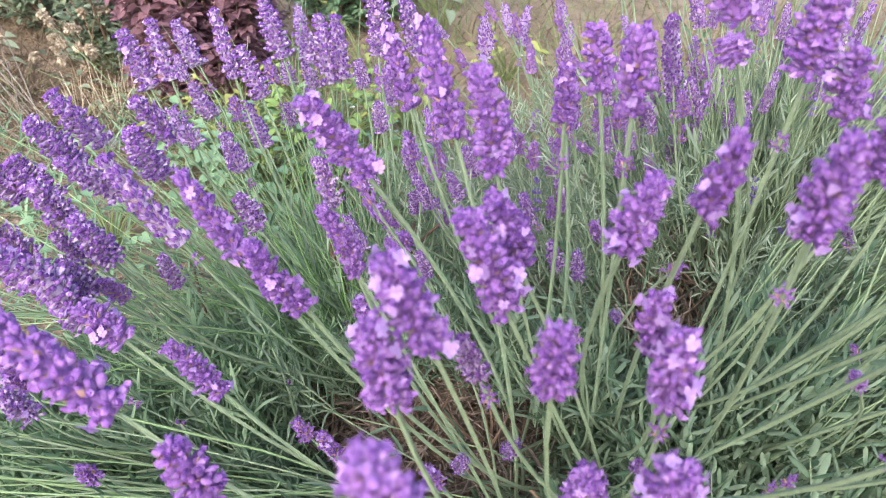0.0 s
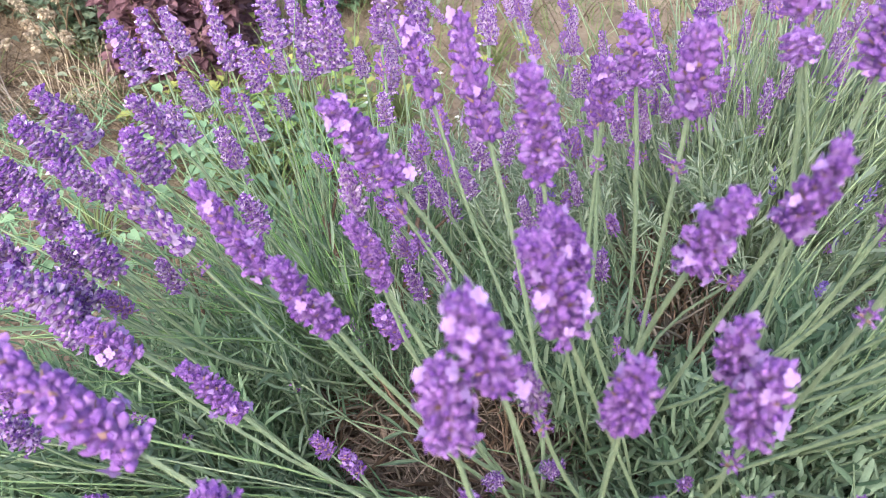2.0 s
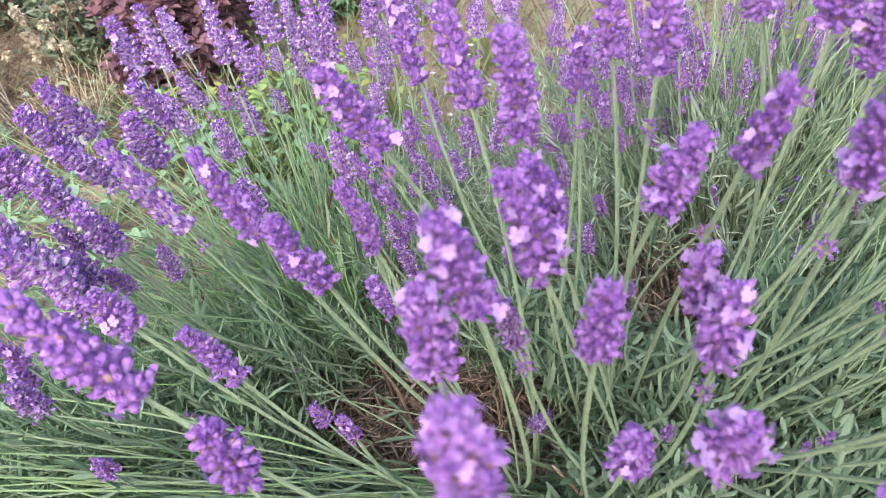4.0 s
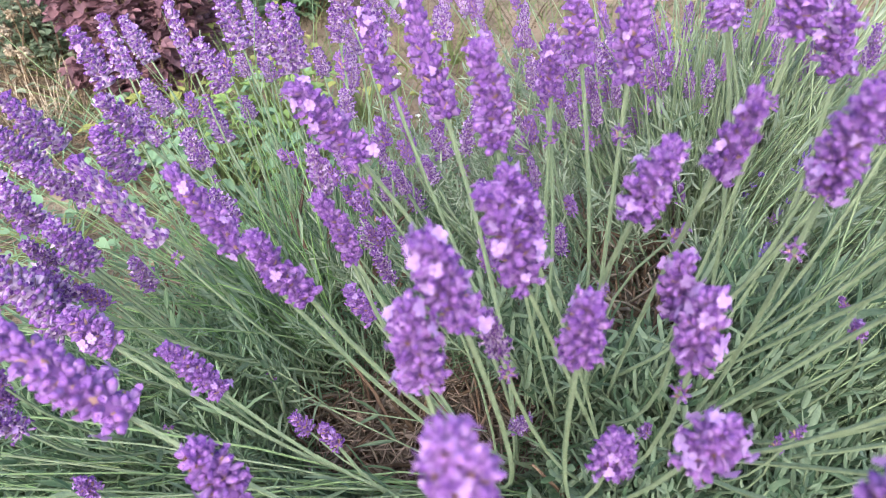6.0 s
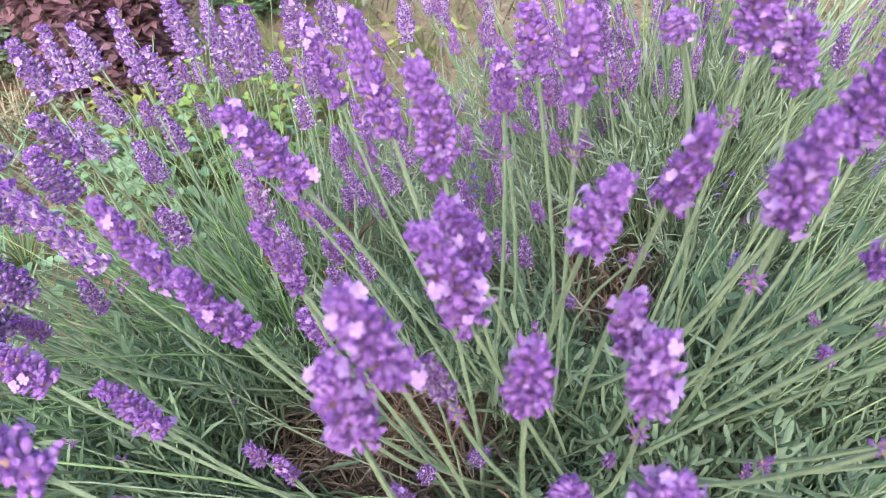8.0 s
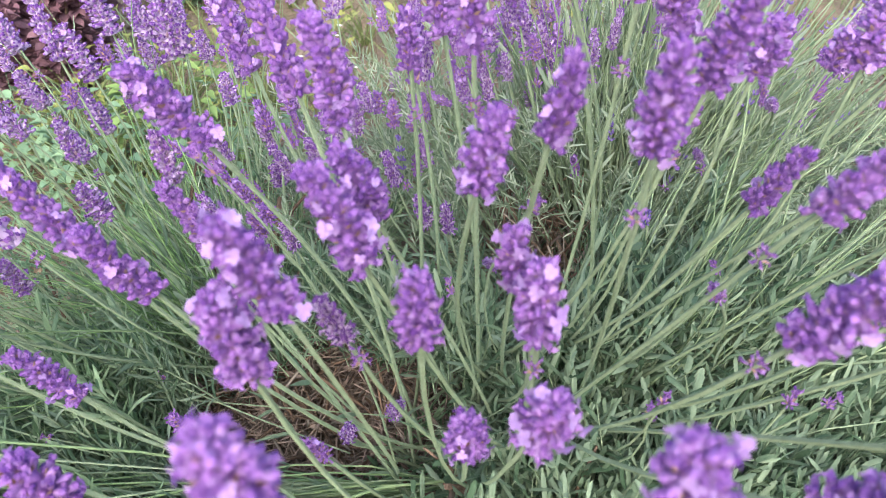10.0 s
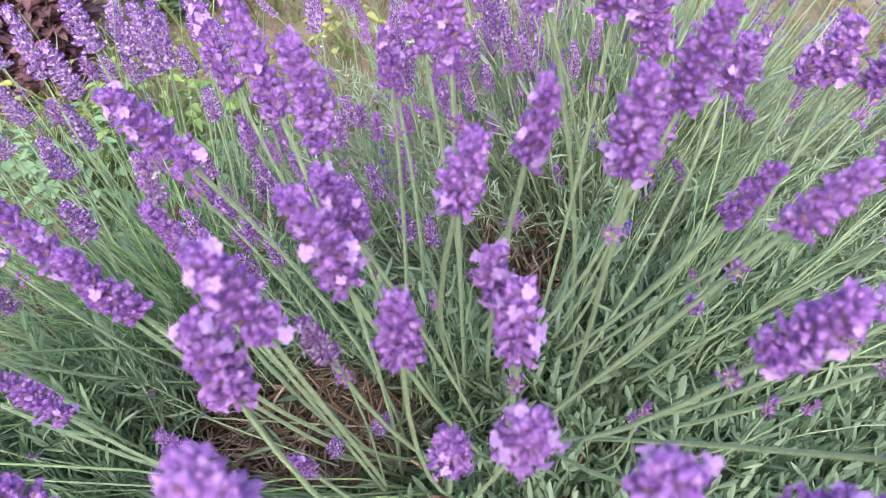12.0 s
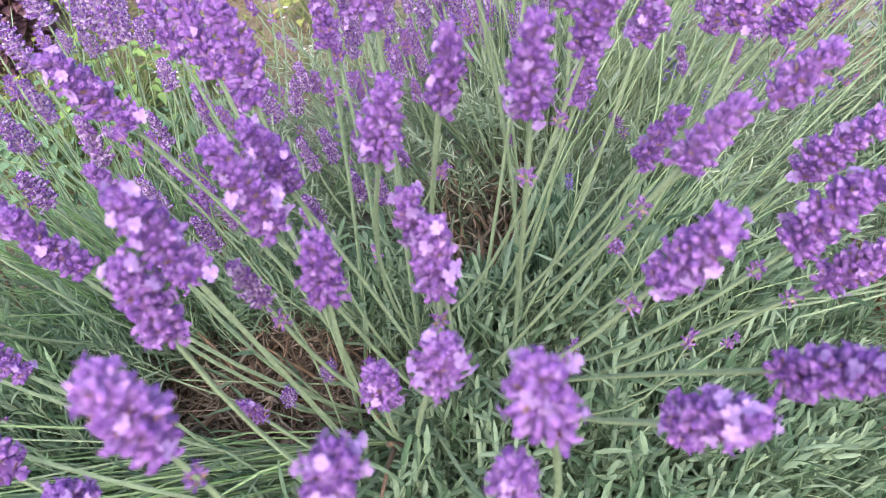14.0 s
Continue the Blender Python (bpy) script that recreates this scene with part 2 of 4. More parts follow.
def head_meshes(seed, whorls, per, opened, bend, single=True, thick=0.00122, H=0.050, scatter=0.12, longest=0.0054, lobes=0.32, core=4):
    """A flower head 50 mm high and 18 mm wide: the calyces with their bracts, and the poses of the open florets."""
    rnd.seed(seed)
    W, plain = 0.018, thick < 0.0011
    cal, pet = Shape(), []
    gap = [0.0]
    for i in range(whorls - 1):
        gap.append(gap[-1] + (1.35 if i == 0 and rnd.random() < 0.5 else rnd.uniform(0.85, 1.1)))
    zs = [H * 0.04 + (H * 0.92 - 0.004) * g / gap[-1] for g in gap]
    axis = lambda z: Vector((bend * math.sin(math.pi * z / H) * 0.004, bend * 0.002 * z / H, z))
    # Stout core: its tone puts lighter or deeper shade between the calyces.
    tube(cal, [axis((H - 0.006) * k / 6) for k in range(7)], [0.0036 if thick > 0.00105 and H > 0.03 else 0.0022 if H > 0.02 else 0.0009] * 6 + [0.0008], 7, core)
    for i, z in enumerate(zs):
        u = i / (whorls - 1)
        full = W * 0.5 * (0.86 + 0.18 * math.sin(math.pi * min(1, u * 0.9 + 0.18))) * (1 - 0.32 * max(0, u - 0.6) / 0.4)
        n = per - (2 if i == whorls - 1 else 0)
        off = rnd.random() * 6
        for ring, (lift, reach, m) in enumerate(((0.22, 1.06, n), (0.72, 0.92, n - 2))):
            for k in range(m):
                w = off + 2 * math.pi * (k + 0.5 * ring) / m + rnd.uniform(-0.16, 0.16)
                e = lift + rnd.uniform(-0.34, 0.34) + 0.30 * u
                d = Vector((math.cos(w) * math.cos(e), math.sin(w) * math.cos(e), math.sin(e)))
                ln = full * reach * rnd.uniform(0.78, 1.10) * (1.0 if ring == 0 else 1.05)
                r = thick * rnd.uniform(0.82, 1.18)
                out = max(0.0012, (ln - longest) * math.cos(e))
                ln = min(ln, longest)
                root = axis(z + rnd.uniform(-scatter, scatter) * H / whorls) + Vector((math.cos(w), math.sin(w), 0)) * out
                calyx(cal, root, d, ln, r, 0, plain)
                if rnd.random() < opened * (0.85 if ring == 0 else 0.4):
                    at, way, size = root + d * (ln + 0.0012), (d + Vector((0, 0, rnd.uniform(-0.7, 0.3))) + Vector((rnd.uniform(-0.4, 0.4), rnd.uniform(-0.4, 0.4), 0))).normalized(), rnd.uniform(0.0030, 0.0046) if single else rnd.uniform(0.0026, 0.0036)
                    if single:
                        pet.append(Matrix.Translation(at) @ way.to_track_quat("Z", "Y").to_matrix().to_4x4() @ Matrix.Scale(size, 4))
                    else:
                        petal_flower(cal, at, way, size, 3)
                elif rnd.random() < lobes:
                    for lobe in (1, -1):
                        way = d + Vector((-math.sin(w), math.cos(w), 0)) * lobe * rnd.uniform(0.3, 0.9) + Vector((0, 0, rnd.uniform(-0.5, 0.5)))
                        blade(cal, root + d * ln * 0.85, way, d, rnd.uniform(0.002, 0.0038), rnd.uniform(0.002, 0.0032), 0.3, 0.3, 3, rnd.choice((0, 4, 4)))
        for k in range(4):
            w = off + 1.57 * k
            d = Vector((math.cos(w), math.sin(w), 0.35))
            blade(cal, axis(z) - Vector((0, 0, 0.0008)), d, Vector((0, 0, 1)), full * 0.92, 0.0038, -0.3, 0.3, 2, 1)
    top = axis(H - 0.0065)
    for k in range(6):
        w = k * 1.05
        calyx(cal, top, Vector((0.45 * math.cos(w), 0.45 * math.sin(w), 1)).normalized(), 0.0062, 0.0012)
    return cal.mesh("flower_head", [RIPE, BRACT, STEM, COROLLA, BLOOM] if thick > 0.0015 or whorls < 6 else [CALYX, SCALE, STEM, COROLLA, BUD]), pet


FLORETS = []
for k in range(7):
    floret_shape = Shape()
    rnd.seed(200 + k)
    petal_flower(floret_shape, Vector((0, 0, 0)), Vector((0, 0, 1)), 1.0)
    FLORETS.append(floret_shape.mesh("floret", [COROLLA]))
HEADS = [head_meshes(s, w, p, o * 0.9, b, True, 0.00158, 0.050, 0.36, 0.0054, 0.5) for s, w, p, o, b in (
    (1, 8, 11, 0.09, 0.4), (2, 8, 11, 0.12, -0.6), (3, 9, 10, 0.06, 0.9), (4, 7, 12, 0.14, 0.2), (5, 8, 11, 0.10, -0.3), (6, 9, 11, 0.05, -0.9), (7, 8, 11, 0.08, 0.6), (8, 7, 12, 0.12, -0.5))]
AIRY = [head_meshes(s, w, p, o, b, True, 0.00142, 0.050, 0.16, 0.0050, 0.22, 0) for s, w, p, o, b in ((31, 9, 10, 0.012, 0.5), (32, 9, 11, 0.016, -0.4), (33, 10, 10, 0.008, 0.8), (34, 8, 11, 0.018, -0.8))]
MID = [head_meshes(s, w, p, o, 0.3, False, 0.00105, 0.034, 0.35) for s, w, p, o in ((41, 7, 11, 0.08), (42, 8, 10, 0.05), (43, 7, 10, 0.10), (44, 7, 11, 0.04))]
STUBBY = [head_meshes(s, w, p, o * 0.9, b, True, 0.00152, 0.034, 0.42, 0.0054, 0.5) for s, w, p, o, b in ((61, 6, 11, 0.12, 0.4), (62, 6, 11, 0.08, -0.5), (63, 5, 12, 0.10, 0.7), (64, 6, 10, 0.06, -0.2), (65, 6, 11, 0.14, -0.7))]
SMALL = [head_meshes(s, w, p, o, 0.2, False, 0.00105, 0.023, 0.3) for s, w, p, o in ((11, 5, 9, 0.05), (12, 5, 9, 0.04), (13, 5, 9, 0.10), (14, 5, 9, 0.02))]
TINY = [head_meshes(s, 2, 6, o, 0.0, False, 0.0011, 0.014) for s, o in ((21, 0.15), (22, 0.06), (23, 0.0))]



def loose_head(seed, whorls, per):
    """A young head 30 mm high: a bare thin axis with a few plump dark buds in whorls set far apart."""
    rnd.seed(seed)
    s, H = Shape(), 0.030
    tube(s, [Vector((0, 0, H * k / 3)) for k in range(4)], [0.0007, 0.0007, 0.0006, 0.0005], 5, 2)
    for i in range(whorls):
        z, off = H * (0.05 + 0.88 * i / (whorls - 1)), rnd.random() * 6
        n = per + rnd.randint(-1, 1)
        for k in range(n):
            w, e = off + 2 * math.pi * k / n + rnd.uniform(-0.2, 0.2), rnd.uniform(0.25, 0.8) + (0.4 if i == whorls - 1 else 0)
            d = Vector((math.cos(w) * math.cos(e), math.sin(w) * math.cos(e), math.sin(e)))
            root, ln = Vector((0, 0, z)) + d * 0.001, rnd.uniform(0.0042, 0.006)
            tube(s, [root, root + d * ln * 0.5, root + d * ln * 0.85, root + d * ln], [0.0006, 0.0012, 0.0012, 0.0004], 5, 0)
    return s.mesh("flower_head", [NIGHT, BRACT, STEM]), []


LOOSE = [loose_head(s, w, p) for s, w, p in ((91, 3, 5), (92, 4, 5), (93, 3, 6), (94, 4, 4))]

CROWN = {"near": Vector((0.16, 0.37, 0.03)), "left": Vector((-0.05, 0.55, 0.02)), "back": Vector((0.30, 0.66, 0.02)), "right": Vector((0.62, 0.46, 0.02))}
ABOUT = {"near": "full lavender bush in flower with grey-green leaves and violet heads",
         "left": "lavender bush with many slender violet heads leaning outwards",
         "back": "lavender bush with upright green stalks and sparse violet heads",
         "right": "lavender bush with grey-green stalks leaning outwards"}
BUSH = {}
for key, c in CROWN.items():
    BUSH[key] = tagged(new("lavender_bush"), ABOUT[key], "lavender", "lavender bushes")
    BUSH[key].location = c
rnd.seed(31)


def stalk_mesh(root, base, axis, r0, r1, mat, lean=0.5, n=9):
    """A square lavender stalk from the crown to the foot of its head, leaving along the head's axis."""
    reach = (base - root).length
    mid = base - axis * reach * lean
    mid.z = max(mid.z, root.z + 0.03)
    pts = [p - root for p in bezier(root, mid, base, n)]
    s = Shape()
    tube(s, pts, [0.98 * (r0 + (r1 - r0) * i / (n - 1)) for i in range(n)], 8, 0, True, 0.26)
    if rnd.random() < 0.6:
        u = rnd.randint(2, n - 4)
        d = (pts[u + 1] - pts[u]).normalized()
        a, b = frame_for(d)
        for sgn in (1, -1):
            blade(s, pts[u], d + a * 0.7 * sgn, b, rnd.uniform(0.02, 0.035), 0.0038, 0.15, 0.3, 4, 1)
    return s.mesh("flower_stalk", [mat, LEAF], False), pts


def spike(crown, base, tip, width, wilted=False):
    """One flower stalk with its head: the foot and the tip of the head in metres, its width in millimetres."""
    base, tip = Vector(base), Vector(tip)
    axis = (tip - base)
    ln = axis.length
    axis.normalize()
    c = CROWN[crown]
    out = base - c
    back = min(1.0, max(0.0, (base.x + 0.03) / 0.1)) if crown == "near" else 0.0
    root = c + Vector((out.x * 0.38 + rnd.uniform(-0.05, 0.05), out.y * (0.38 - 0.28 * back) + 0.09 * back + rnd.uniform(-0.05, 0.05), rnd.uniform(0.02, 0.09)))
    thick = 0.00095 if crown == "left" else 0.001 if (base - Vector((0, 0, 0.58))).length > 0.5 else 0.00118
    if ln < 0.02:
        thick = 0.00075
    me, pts = stalk_mesh(root, base, axis, thick * 1.15, thick, STEM)
    st = place_part("flower_stalk", me, BUSH[crown], Matrix.Translation(root - c))
    pool, full = (TINY, 0.014) if ln < 0.0165 and width < 12.5 else (SMALL, 0.023) if ln < 0.026 and width < 14 else (STUBBY if crown == "near" and width > 12.5 else MID, 0.034) if ln < 0.041 else (AIRY, 0.050) if crown in ("left", "back") else (HEADS, 0.050)
    if crown in ("back", "right") and width < 10.5 and ln < 0.02:
        pool, full, ln, width = LOOSE, 0.030, ln * 2.0, width * 1.35
    cal, pet = rnd.choice(pool)
    m = Matrix.Translation(base - root) @ axis.to_track_quat("Z", "Y").to_matrix().to_4x4() @ Matrix.Rotation(rnd.uniform(0, 6.28), 4, "Z")
    w = width / 1000 / (0.0178 if crown == "left" else 0.0199)
    m = m @ Matrix.Diagonal((w, w, ln / full * 1.03, 1))
    place_part("flower_head", cal, st, m, "violet flower head")
    for f in pet:
        place_part("floret", rnd.choice(FLORETS), st, m @ f, "pale lilac open floret")
    if wilted:
        dry = Shape()
        for k in range(14):
            d = Vector((rnd.uniform(-1, 1), rnd.uniform(-1, 1), rnd.uniform(0.0, 1.0))).normalized()
            blade(dry, d * 0.001, d, Vector((0.2, 0.1, 1)), rnd.uniform(0.002, 0.0045), 0.0026, 0.6, 0.5, 3)
        place_part("withered_floret", dry.mesh("withered_floret", [DRY]), st, Matrix.Translation(tip - root - axis * 0.004), "brown withered floret")
    if ln > 0.028 and rnd.random() < 0.3:
        p = pts[-2].lerp(pts[-1], rnd.uniform(0.1, 0.6))
        d = (pts[-1] - pts[-2])
        m = Matrix.Translation(p) @ d.to_track_quat("Z", "Y").to_matrix().to_4x4() @ Matrix.Scale(0.52, 4)
        place_part("lower_whorl", rnd.choice(TINY)[0], st, m, "small violet lower whorl")


spike("left", (-0.235, 0.607, 0.320), (-0.256, 0.619, 0.363), 20.9)
spike("left", (-0.218, 0.611, 0.326), (-0.232, 0.625, 0.372), 16.5)
spike("left", (-0.239, 0.737, 0.288), (-0.265, 0.762, 0.321), 18.6)
spike("left", (-0.171, 0.628, 0.322), (-0.187, 0.643, 0.375), 15.6)
spike("left", (-0.150, 0.628, 0.305), (-0.169, 0.638, 0.346), 19.1)
spike("left", (-0.134, 0.651, 0.332), (-0.150, 0.665, 0.378), 20.6)
spike("left", (-0.136, 0.769, 0.279), (-0.151, 0.800, 0.317), 19.5)
spike("left", (-0.116, 0.764, 0.260), (-0.131, 0.791, 0.322), 22.2)
spike("left", (-0.102, 0.766, 0.265), (-0.112, 0.792, 0.322), 19.5)
spike("left", (-0.172, 0.758, 0.263), (-0.181, 0.773, 0.280), 13.9)
spike("left", (-0.233, 0.738, 0.232), (-0.257, 0.762, 0.257), 19.5)
spike("left", (-0.207, 0.735, 0.231), (-0.215, 0.752, 0.247), 13.9)
spike("left", (-0.152, 0.731, 0.228), (-0.162, 0.746, 0.245), 15.6)
spike("left", (-0.179, 0.719, 0.212), (-0.190, 0.738, 0.230), 16.7)
spike("left", (-0.166, 0.589, 0.256), (-0.177, 0.598, 0.287), 14.6)
spike("left", (-0.258, 0.556, 0.295), (-0.292, 0.556, 0.337), 21.4)
spike("left", (-0.173, 0.485, 0.338), (-0.190, 0.475, 0.373), 16.9)
spike("left", (-0.180, 0.471, 0.319), (-0.194, 0.464, 0.357), 20.4)
spike("left", (-0.255, 0.504, 0.304), (-0.282, 0.499, 0.341), 22.6)
spike("left", (-0.157, 0.427, 0.295), (-0.200, 0.436, 0.352), 17.6)
spike("left", (-0.269, 0.488, 0.285), (-0.291, 0.486, 0.320), 22.6)
spike("left", (-0.212, 0.465, 0.306), (-0.236, 0.449, 0.340), 15.9)
spike("left", (-0.218, 0.412, 0.320), (-0.228, 0.404, 0.352), 17.8)
spike("left", (-0.191, 0.400, 0.300), (-0.203, 0.388, 0.338), 18.4)
spike("left", (-0.228, 0.434, 0.276), (-0.240, 0.426, 0.300), 12.3)
spike("near", (-0.084, 0.329, 0.359), (-0.112, 0.333, 0.402), 15.9)
spike("near", (-0.050, 0.301, 0.352), (-0.070, 0.296, 0.393), 16.9)
spike("near", (-0.026, 0.356, 0.393), (-0.053, 0.353, 0.434), 20.1)
spike("near", (-0.044, 0.359, 0.371), (-0.050, 0.361, 0.398), 11.5)
spike("near", (-0.031, 0.343, 0.341), (-0.048, 0.341, 0.381), 13.6)
spike("near", (-0.022, 0.340, 0.386), (-0.030, 0.338, 0.400), 9.8)
spike("near", (-0.010, 0.453, 0.384), (-0.025, 0.465, 0.429), 16.1)
spike("near", (0.017, 0.375, 0.406), (0.000, 0.392, 0.459), 17.4)
spike("near", (0.036, 0.324, 0.416), (0.026, 0.322, 0.464), 18.8)
spike("left", (-0.017, 0.613, 0.204), (-0.022, 0.620, 0.223), 14.9)
spike("left", (0.010, 0.608, 0.197), (-0.001, 0.613, 0.218), 14.9)
spike("left", (-0.037, 0.605, 0.193), (-0.041, 0.611, 0.211), 12.4)
spike("left", (-0.034, 0.590, 0.169), (-0.040, 0.597, 0.194), 14.9)
spike("left", (0.035, 0.624, 0.239), (0.022, 0.633, 0.263), 15.7)
spike("back", (0.051, 0.621, 0.246), (0.053, 0.615, 0.281), 14.3)
spike("back", (0.110, 0.620, 0.256), (0.103, 0.619, 0.281), 13.4)
spike("left", (-0.096, 0.626, 0.236), (-0.112, 0.628, 0.248), 11.7)
spike("left", (-0.056, 0.678, 0.326), (-0.061, 0.690, 0.353), 15.4)
spike("left", (-0.044, 0.732, 0.293), (-0.052, 0.749, 0.316), 15.9)
spike("left", (-0.076, 0.721, 0.277), (-0.084, 0.737, 0.298), 14.8)
spike("left", (-0.057, 0.719, 0.275), (-0.063, 0.734, 0.295), 13.8)
spike("near", (0.095, 0.425, 0.412), (0.089, 0.430, 0.447), 20.1)
spike("near", (0.074, 0.398, 0.406), (0.072, 0.398, 0.436), 14.1)
spike("near", (0.082, 0.444, 0.376), (0.078, 0.449, 0.401), 13.0)
spike("near", (0.094, 0.336, 0.441), (0.091, 0.330, 0.480), 18.2)
spike("near", (0.107, 0.259, 0.440), (0.107, 0.244, 0.477), 14.5)
spike("near", (0.084, 0.269, 0.416), (0.087, 0.253, 0.456), 17.6)
spike("back", (0.121, 0.707, 0.269), (0.125, 0.713, 0.292), 14.7)
spike("back", (0.171, 0.654, 0.303), (0.176, 0.655, 0.336), 17.2)
spike("back", (0.226, 0.643, 0.294), (0.211, 0.650, 0.327), 16.3)
spike("back", (0.147, 0.626, 0.268), (0.140, 0.627, 0.292), 14.3)
spike("back", (0.158, 0.613, 0.251), (0.154, 0.612, 0.273), 11.5)
spike("back", (0.186, 0.613, 0.256), (0.178, 0.614, 0.273), 11.5)
spike("near", (0.039, 0.251, 0.398), (0.021, 0.250, 0.440), 18.5)
spike("near", (0.046, 0.288, 0.392), (0.031, 0.277, 0.430), 17.3)
spike("near", (0.012, 0.214, 0.412), (0.000, 0.204, 0.453), 17.4)
spike("near", (-0.001, 0.215, 0.384), (-0.008, 0.204, 0.428), 18.3)
spike("near", (0.031, 0.245, 0.366), (0.023, 0.235, 0.397), 11.0)
spike("near", (0.056, 0.224, 0.383), (0.054, 0.215, 0.420), 17.4)
spike("near", (0.098, 0.242, 0.389), (0.089, 0.229, 0.425), 15.4)
spike("near", (0.099, 0.222, 0.381), (0.097, 0.214, 0.421), 18.6)
spike("near", (0.009, 0.138, 0.418), (0.002, 0.133, 0.452), 19.9)
spike("near", (0.073, 0.217, 0.329), (0.070, 0.204, 0.359), 17.9)
spike("near", (0.089, 0.187, 0.370), (0.090, 0.173, 0.400), 18.9)
spike("near", (-0.075, 0.215, 0.323), (-0.086, 0.212, 0.356), 20.6, True)
spike("near", (-0.115, 0.235, 0.349), (-0.159, 0.241, 0.392), 22.2)
spike("near", (-0.105, 0.319, 0.273), (-0.130, 0.321, 0.306), 15.9)
spike("left", (-0.199, 0.359, 0.300), (-0.228, 0.346, 0.339), 22.0)
spike("left", (-0.203, 0.383, 0.289), (-0.216, 0.371, 0.315), 18.9)
spike("near", (-0.162, 0.337, 0.292), (-0.184, 0.340, 0.314), 19.9)
spike("left", (-0.189, 0.400, 0.269), (-0.197, 0.393, 0.289), 12.1)
spike("left", (-0.204, 0.514, 0.190), (-0.216, 0.517, 0.218), 16.7)
spike("near", (-0.067, 0.349, 0.204), (-0.077, 0.352, 0.217), 12.3)
spike("near", (-0.048, 0.329, 0.214), (-0.056, 0.330, 0.233), 11.7)
spike("left", (-0.212, 0.313, 0.255), (-0.218, 0.304, 0.282), 15.0)
spike("left", (-0.174, 0.290, 0.232), (-0.175, 0.283, 0.250), 11.0)
spike("near", (-0.026, 0.391, 0.259), (-0.040, 0.395, 0.281), 15.4)
spike("left", (-0.072, 0.547, 0.101), (-0.077, 0.546, 0.130), 13.9)
spike("left", (-0.223, 0.329, 0.273), (-0.228, 0.323, 0.294), 11.7)
spike("near", (0.136, 0.237, 0.446), (0.131, 0.223, 0.489), 16.6)
spike("near", (0.167, 0.268, 0.452), (0.171, 0.257, 0.494), 16.8)
spike("near", (0.183, 0.329, 0.445), (0.180, 0.328, 0.475), 18.5)
spike("near", (0.202, 0.273, 0.394), (0.209, 0.259, 0.428), 13.5)
spike("near", (0.187, 0.215, 0.432), (0.193, 0.198, 0.466), 15.3)
spike("near", (0.168, 0.182, 0.407), (0.175, 0.163, 0.446), 19.3)
spike("near", (0.260, 0.312, 0.434), (0.264, 0.312, 0.463), 18.7)
spike("near", (0.112, 0.127, 0.413), (0.105, 0.122, 0.445), 20.2)
spike("near", (0.157, 0.138, 0.388), (0.164, 0.111, 0.419), 18.6)
spike("near", (0.199, 0.149, 0.391), (0.205, 0.118, 0.424), 18.3)
spike("near", (0.268, 0.252, 0.391), (0.285, 0.233, 0.429), 17.8)
spike("near", (0.242, 0.212, 0.386), (0.259, 0.194, 0.429), 21.3)
spike("near", (0.260, 0.208, 0.367), (0.269, 0.191, 0.396), 18.0)
spike("near", (0.049, 0.130, 0.397), (0.054, 0.116, 0.430), 15.9)
spike("near", (0.100, 0.125, 0.389), (0.096, 0.112, 0.418), 15.1)
spike("near", (-0.035, 0.178, 0.343), (-0.042, 0.174, 0.359), 17.3)
spike("near", (0.244, 0.312, 0.435), (0.247, 0.310, 0.452), 12.8)
spike("near", (0.275, 0.307, 0.433), (0.283, 0.301, 0.453), 18.0)
spike("near", (0.211, 0.313, 0.434), (0.213, 0.310, 0.459), 17.6)
spike("near", (0.191, 0.330, 0.394), (0.195, 0.327, 0.421), 13.8)
spike("back", (0.215, 0.717, 0.302), (0.214, 0.728, 0.333), 15.7)
spike("back", (0.142, 0.629, 0.277), (0.144, 0.627, 0.298), 13.3)
spike("back", (0.071, 0.626, 0.263), (0.070, 0.628, 0.281), 12.4)
spike("back", (0.083, 0.620, 0.252), (0.083, 0.619, 0.277), 13.3)
spike("back", (0.099, 0.613, 0.249), (0.097, 0.612, 0.267), 10.5)
spike("back", (0.103, 0.816, 0.189), (0.103, 0.835, 0.206), 16.2)
spike("left", (0.045, 0.877, 0.262), (0.042, 0.903, 0.279), 18.7)
spike("left", (-0.129, 0.501, 0.260), (-0.140, 0.496, 0.289), 17.2)
spike("left", (-0.186, 0.664, 0.213), (-0.206, 0.682, 0.239), 19.9)
spike("left", (-0.165, 0.676, 0.232), (-0.184, 0.699, 0.266), 17.4)
spike("left", (-0.156, 0.759, 0.261), (-0.165, 0.775, 0.277), 15.0)
spike("left", (-0.130, 0.754, 0.258), (-0.143, 0.771, 0.278), 15.0)
spike("left", (-0.048, 0.626, 0.278), (-0.053, 0.634, 0.303), 13.7)
spike("left", (-0.003, 0.617, 0.275), (-0.007, 0.623, 0.298), 13.7)
spike("back", (0.236, 0.579, 0.215), (0.231, 0.575, 0.238), 9.6)
spike("back", (0.137, 0.559, 0.223), (0.129, 0.553, 0.241), 12.8)
spike("back", (0.098, 0.573, 0.232), (0.095, 0.567, 0.254), 10.1)
spike("back", (0.086, 0.574, 0.235), (0.084, 0.570, 0.252), 9.1)
spike("left", (-0.018, 0.479, 0.262), (-0.018, 0.474, 0.277), 13.7)
spike("back", (0.430, 0.542, 0.320), (0.399, 0.529, 0.340), 17.1)
spike("left", (-0.192, 0.575, 0.287), (-0.210, 0.578, 0.316), 15.3)
spike("left", (-0.291, 0.490, 0.287), (-0.313, 0.485, 0.315), 24.0)
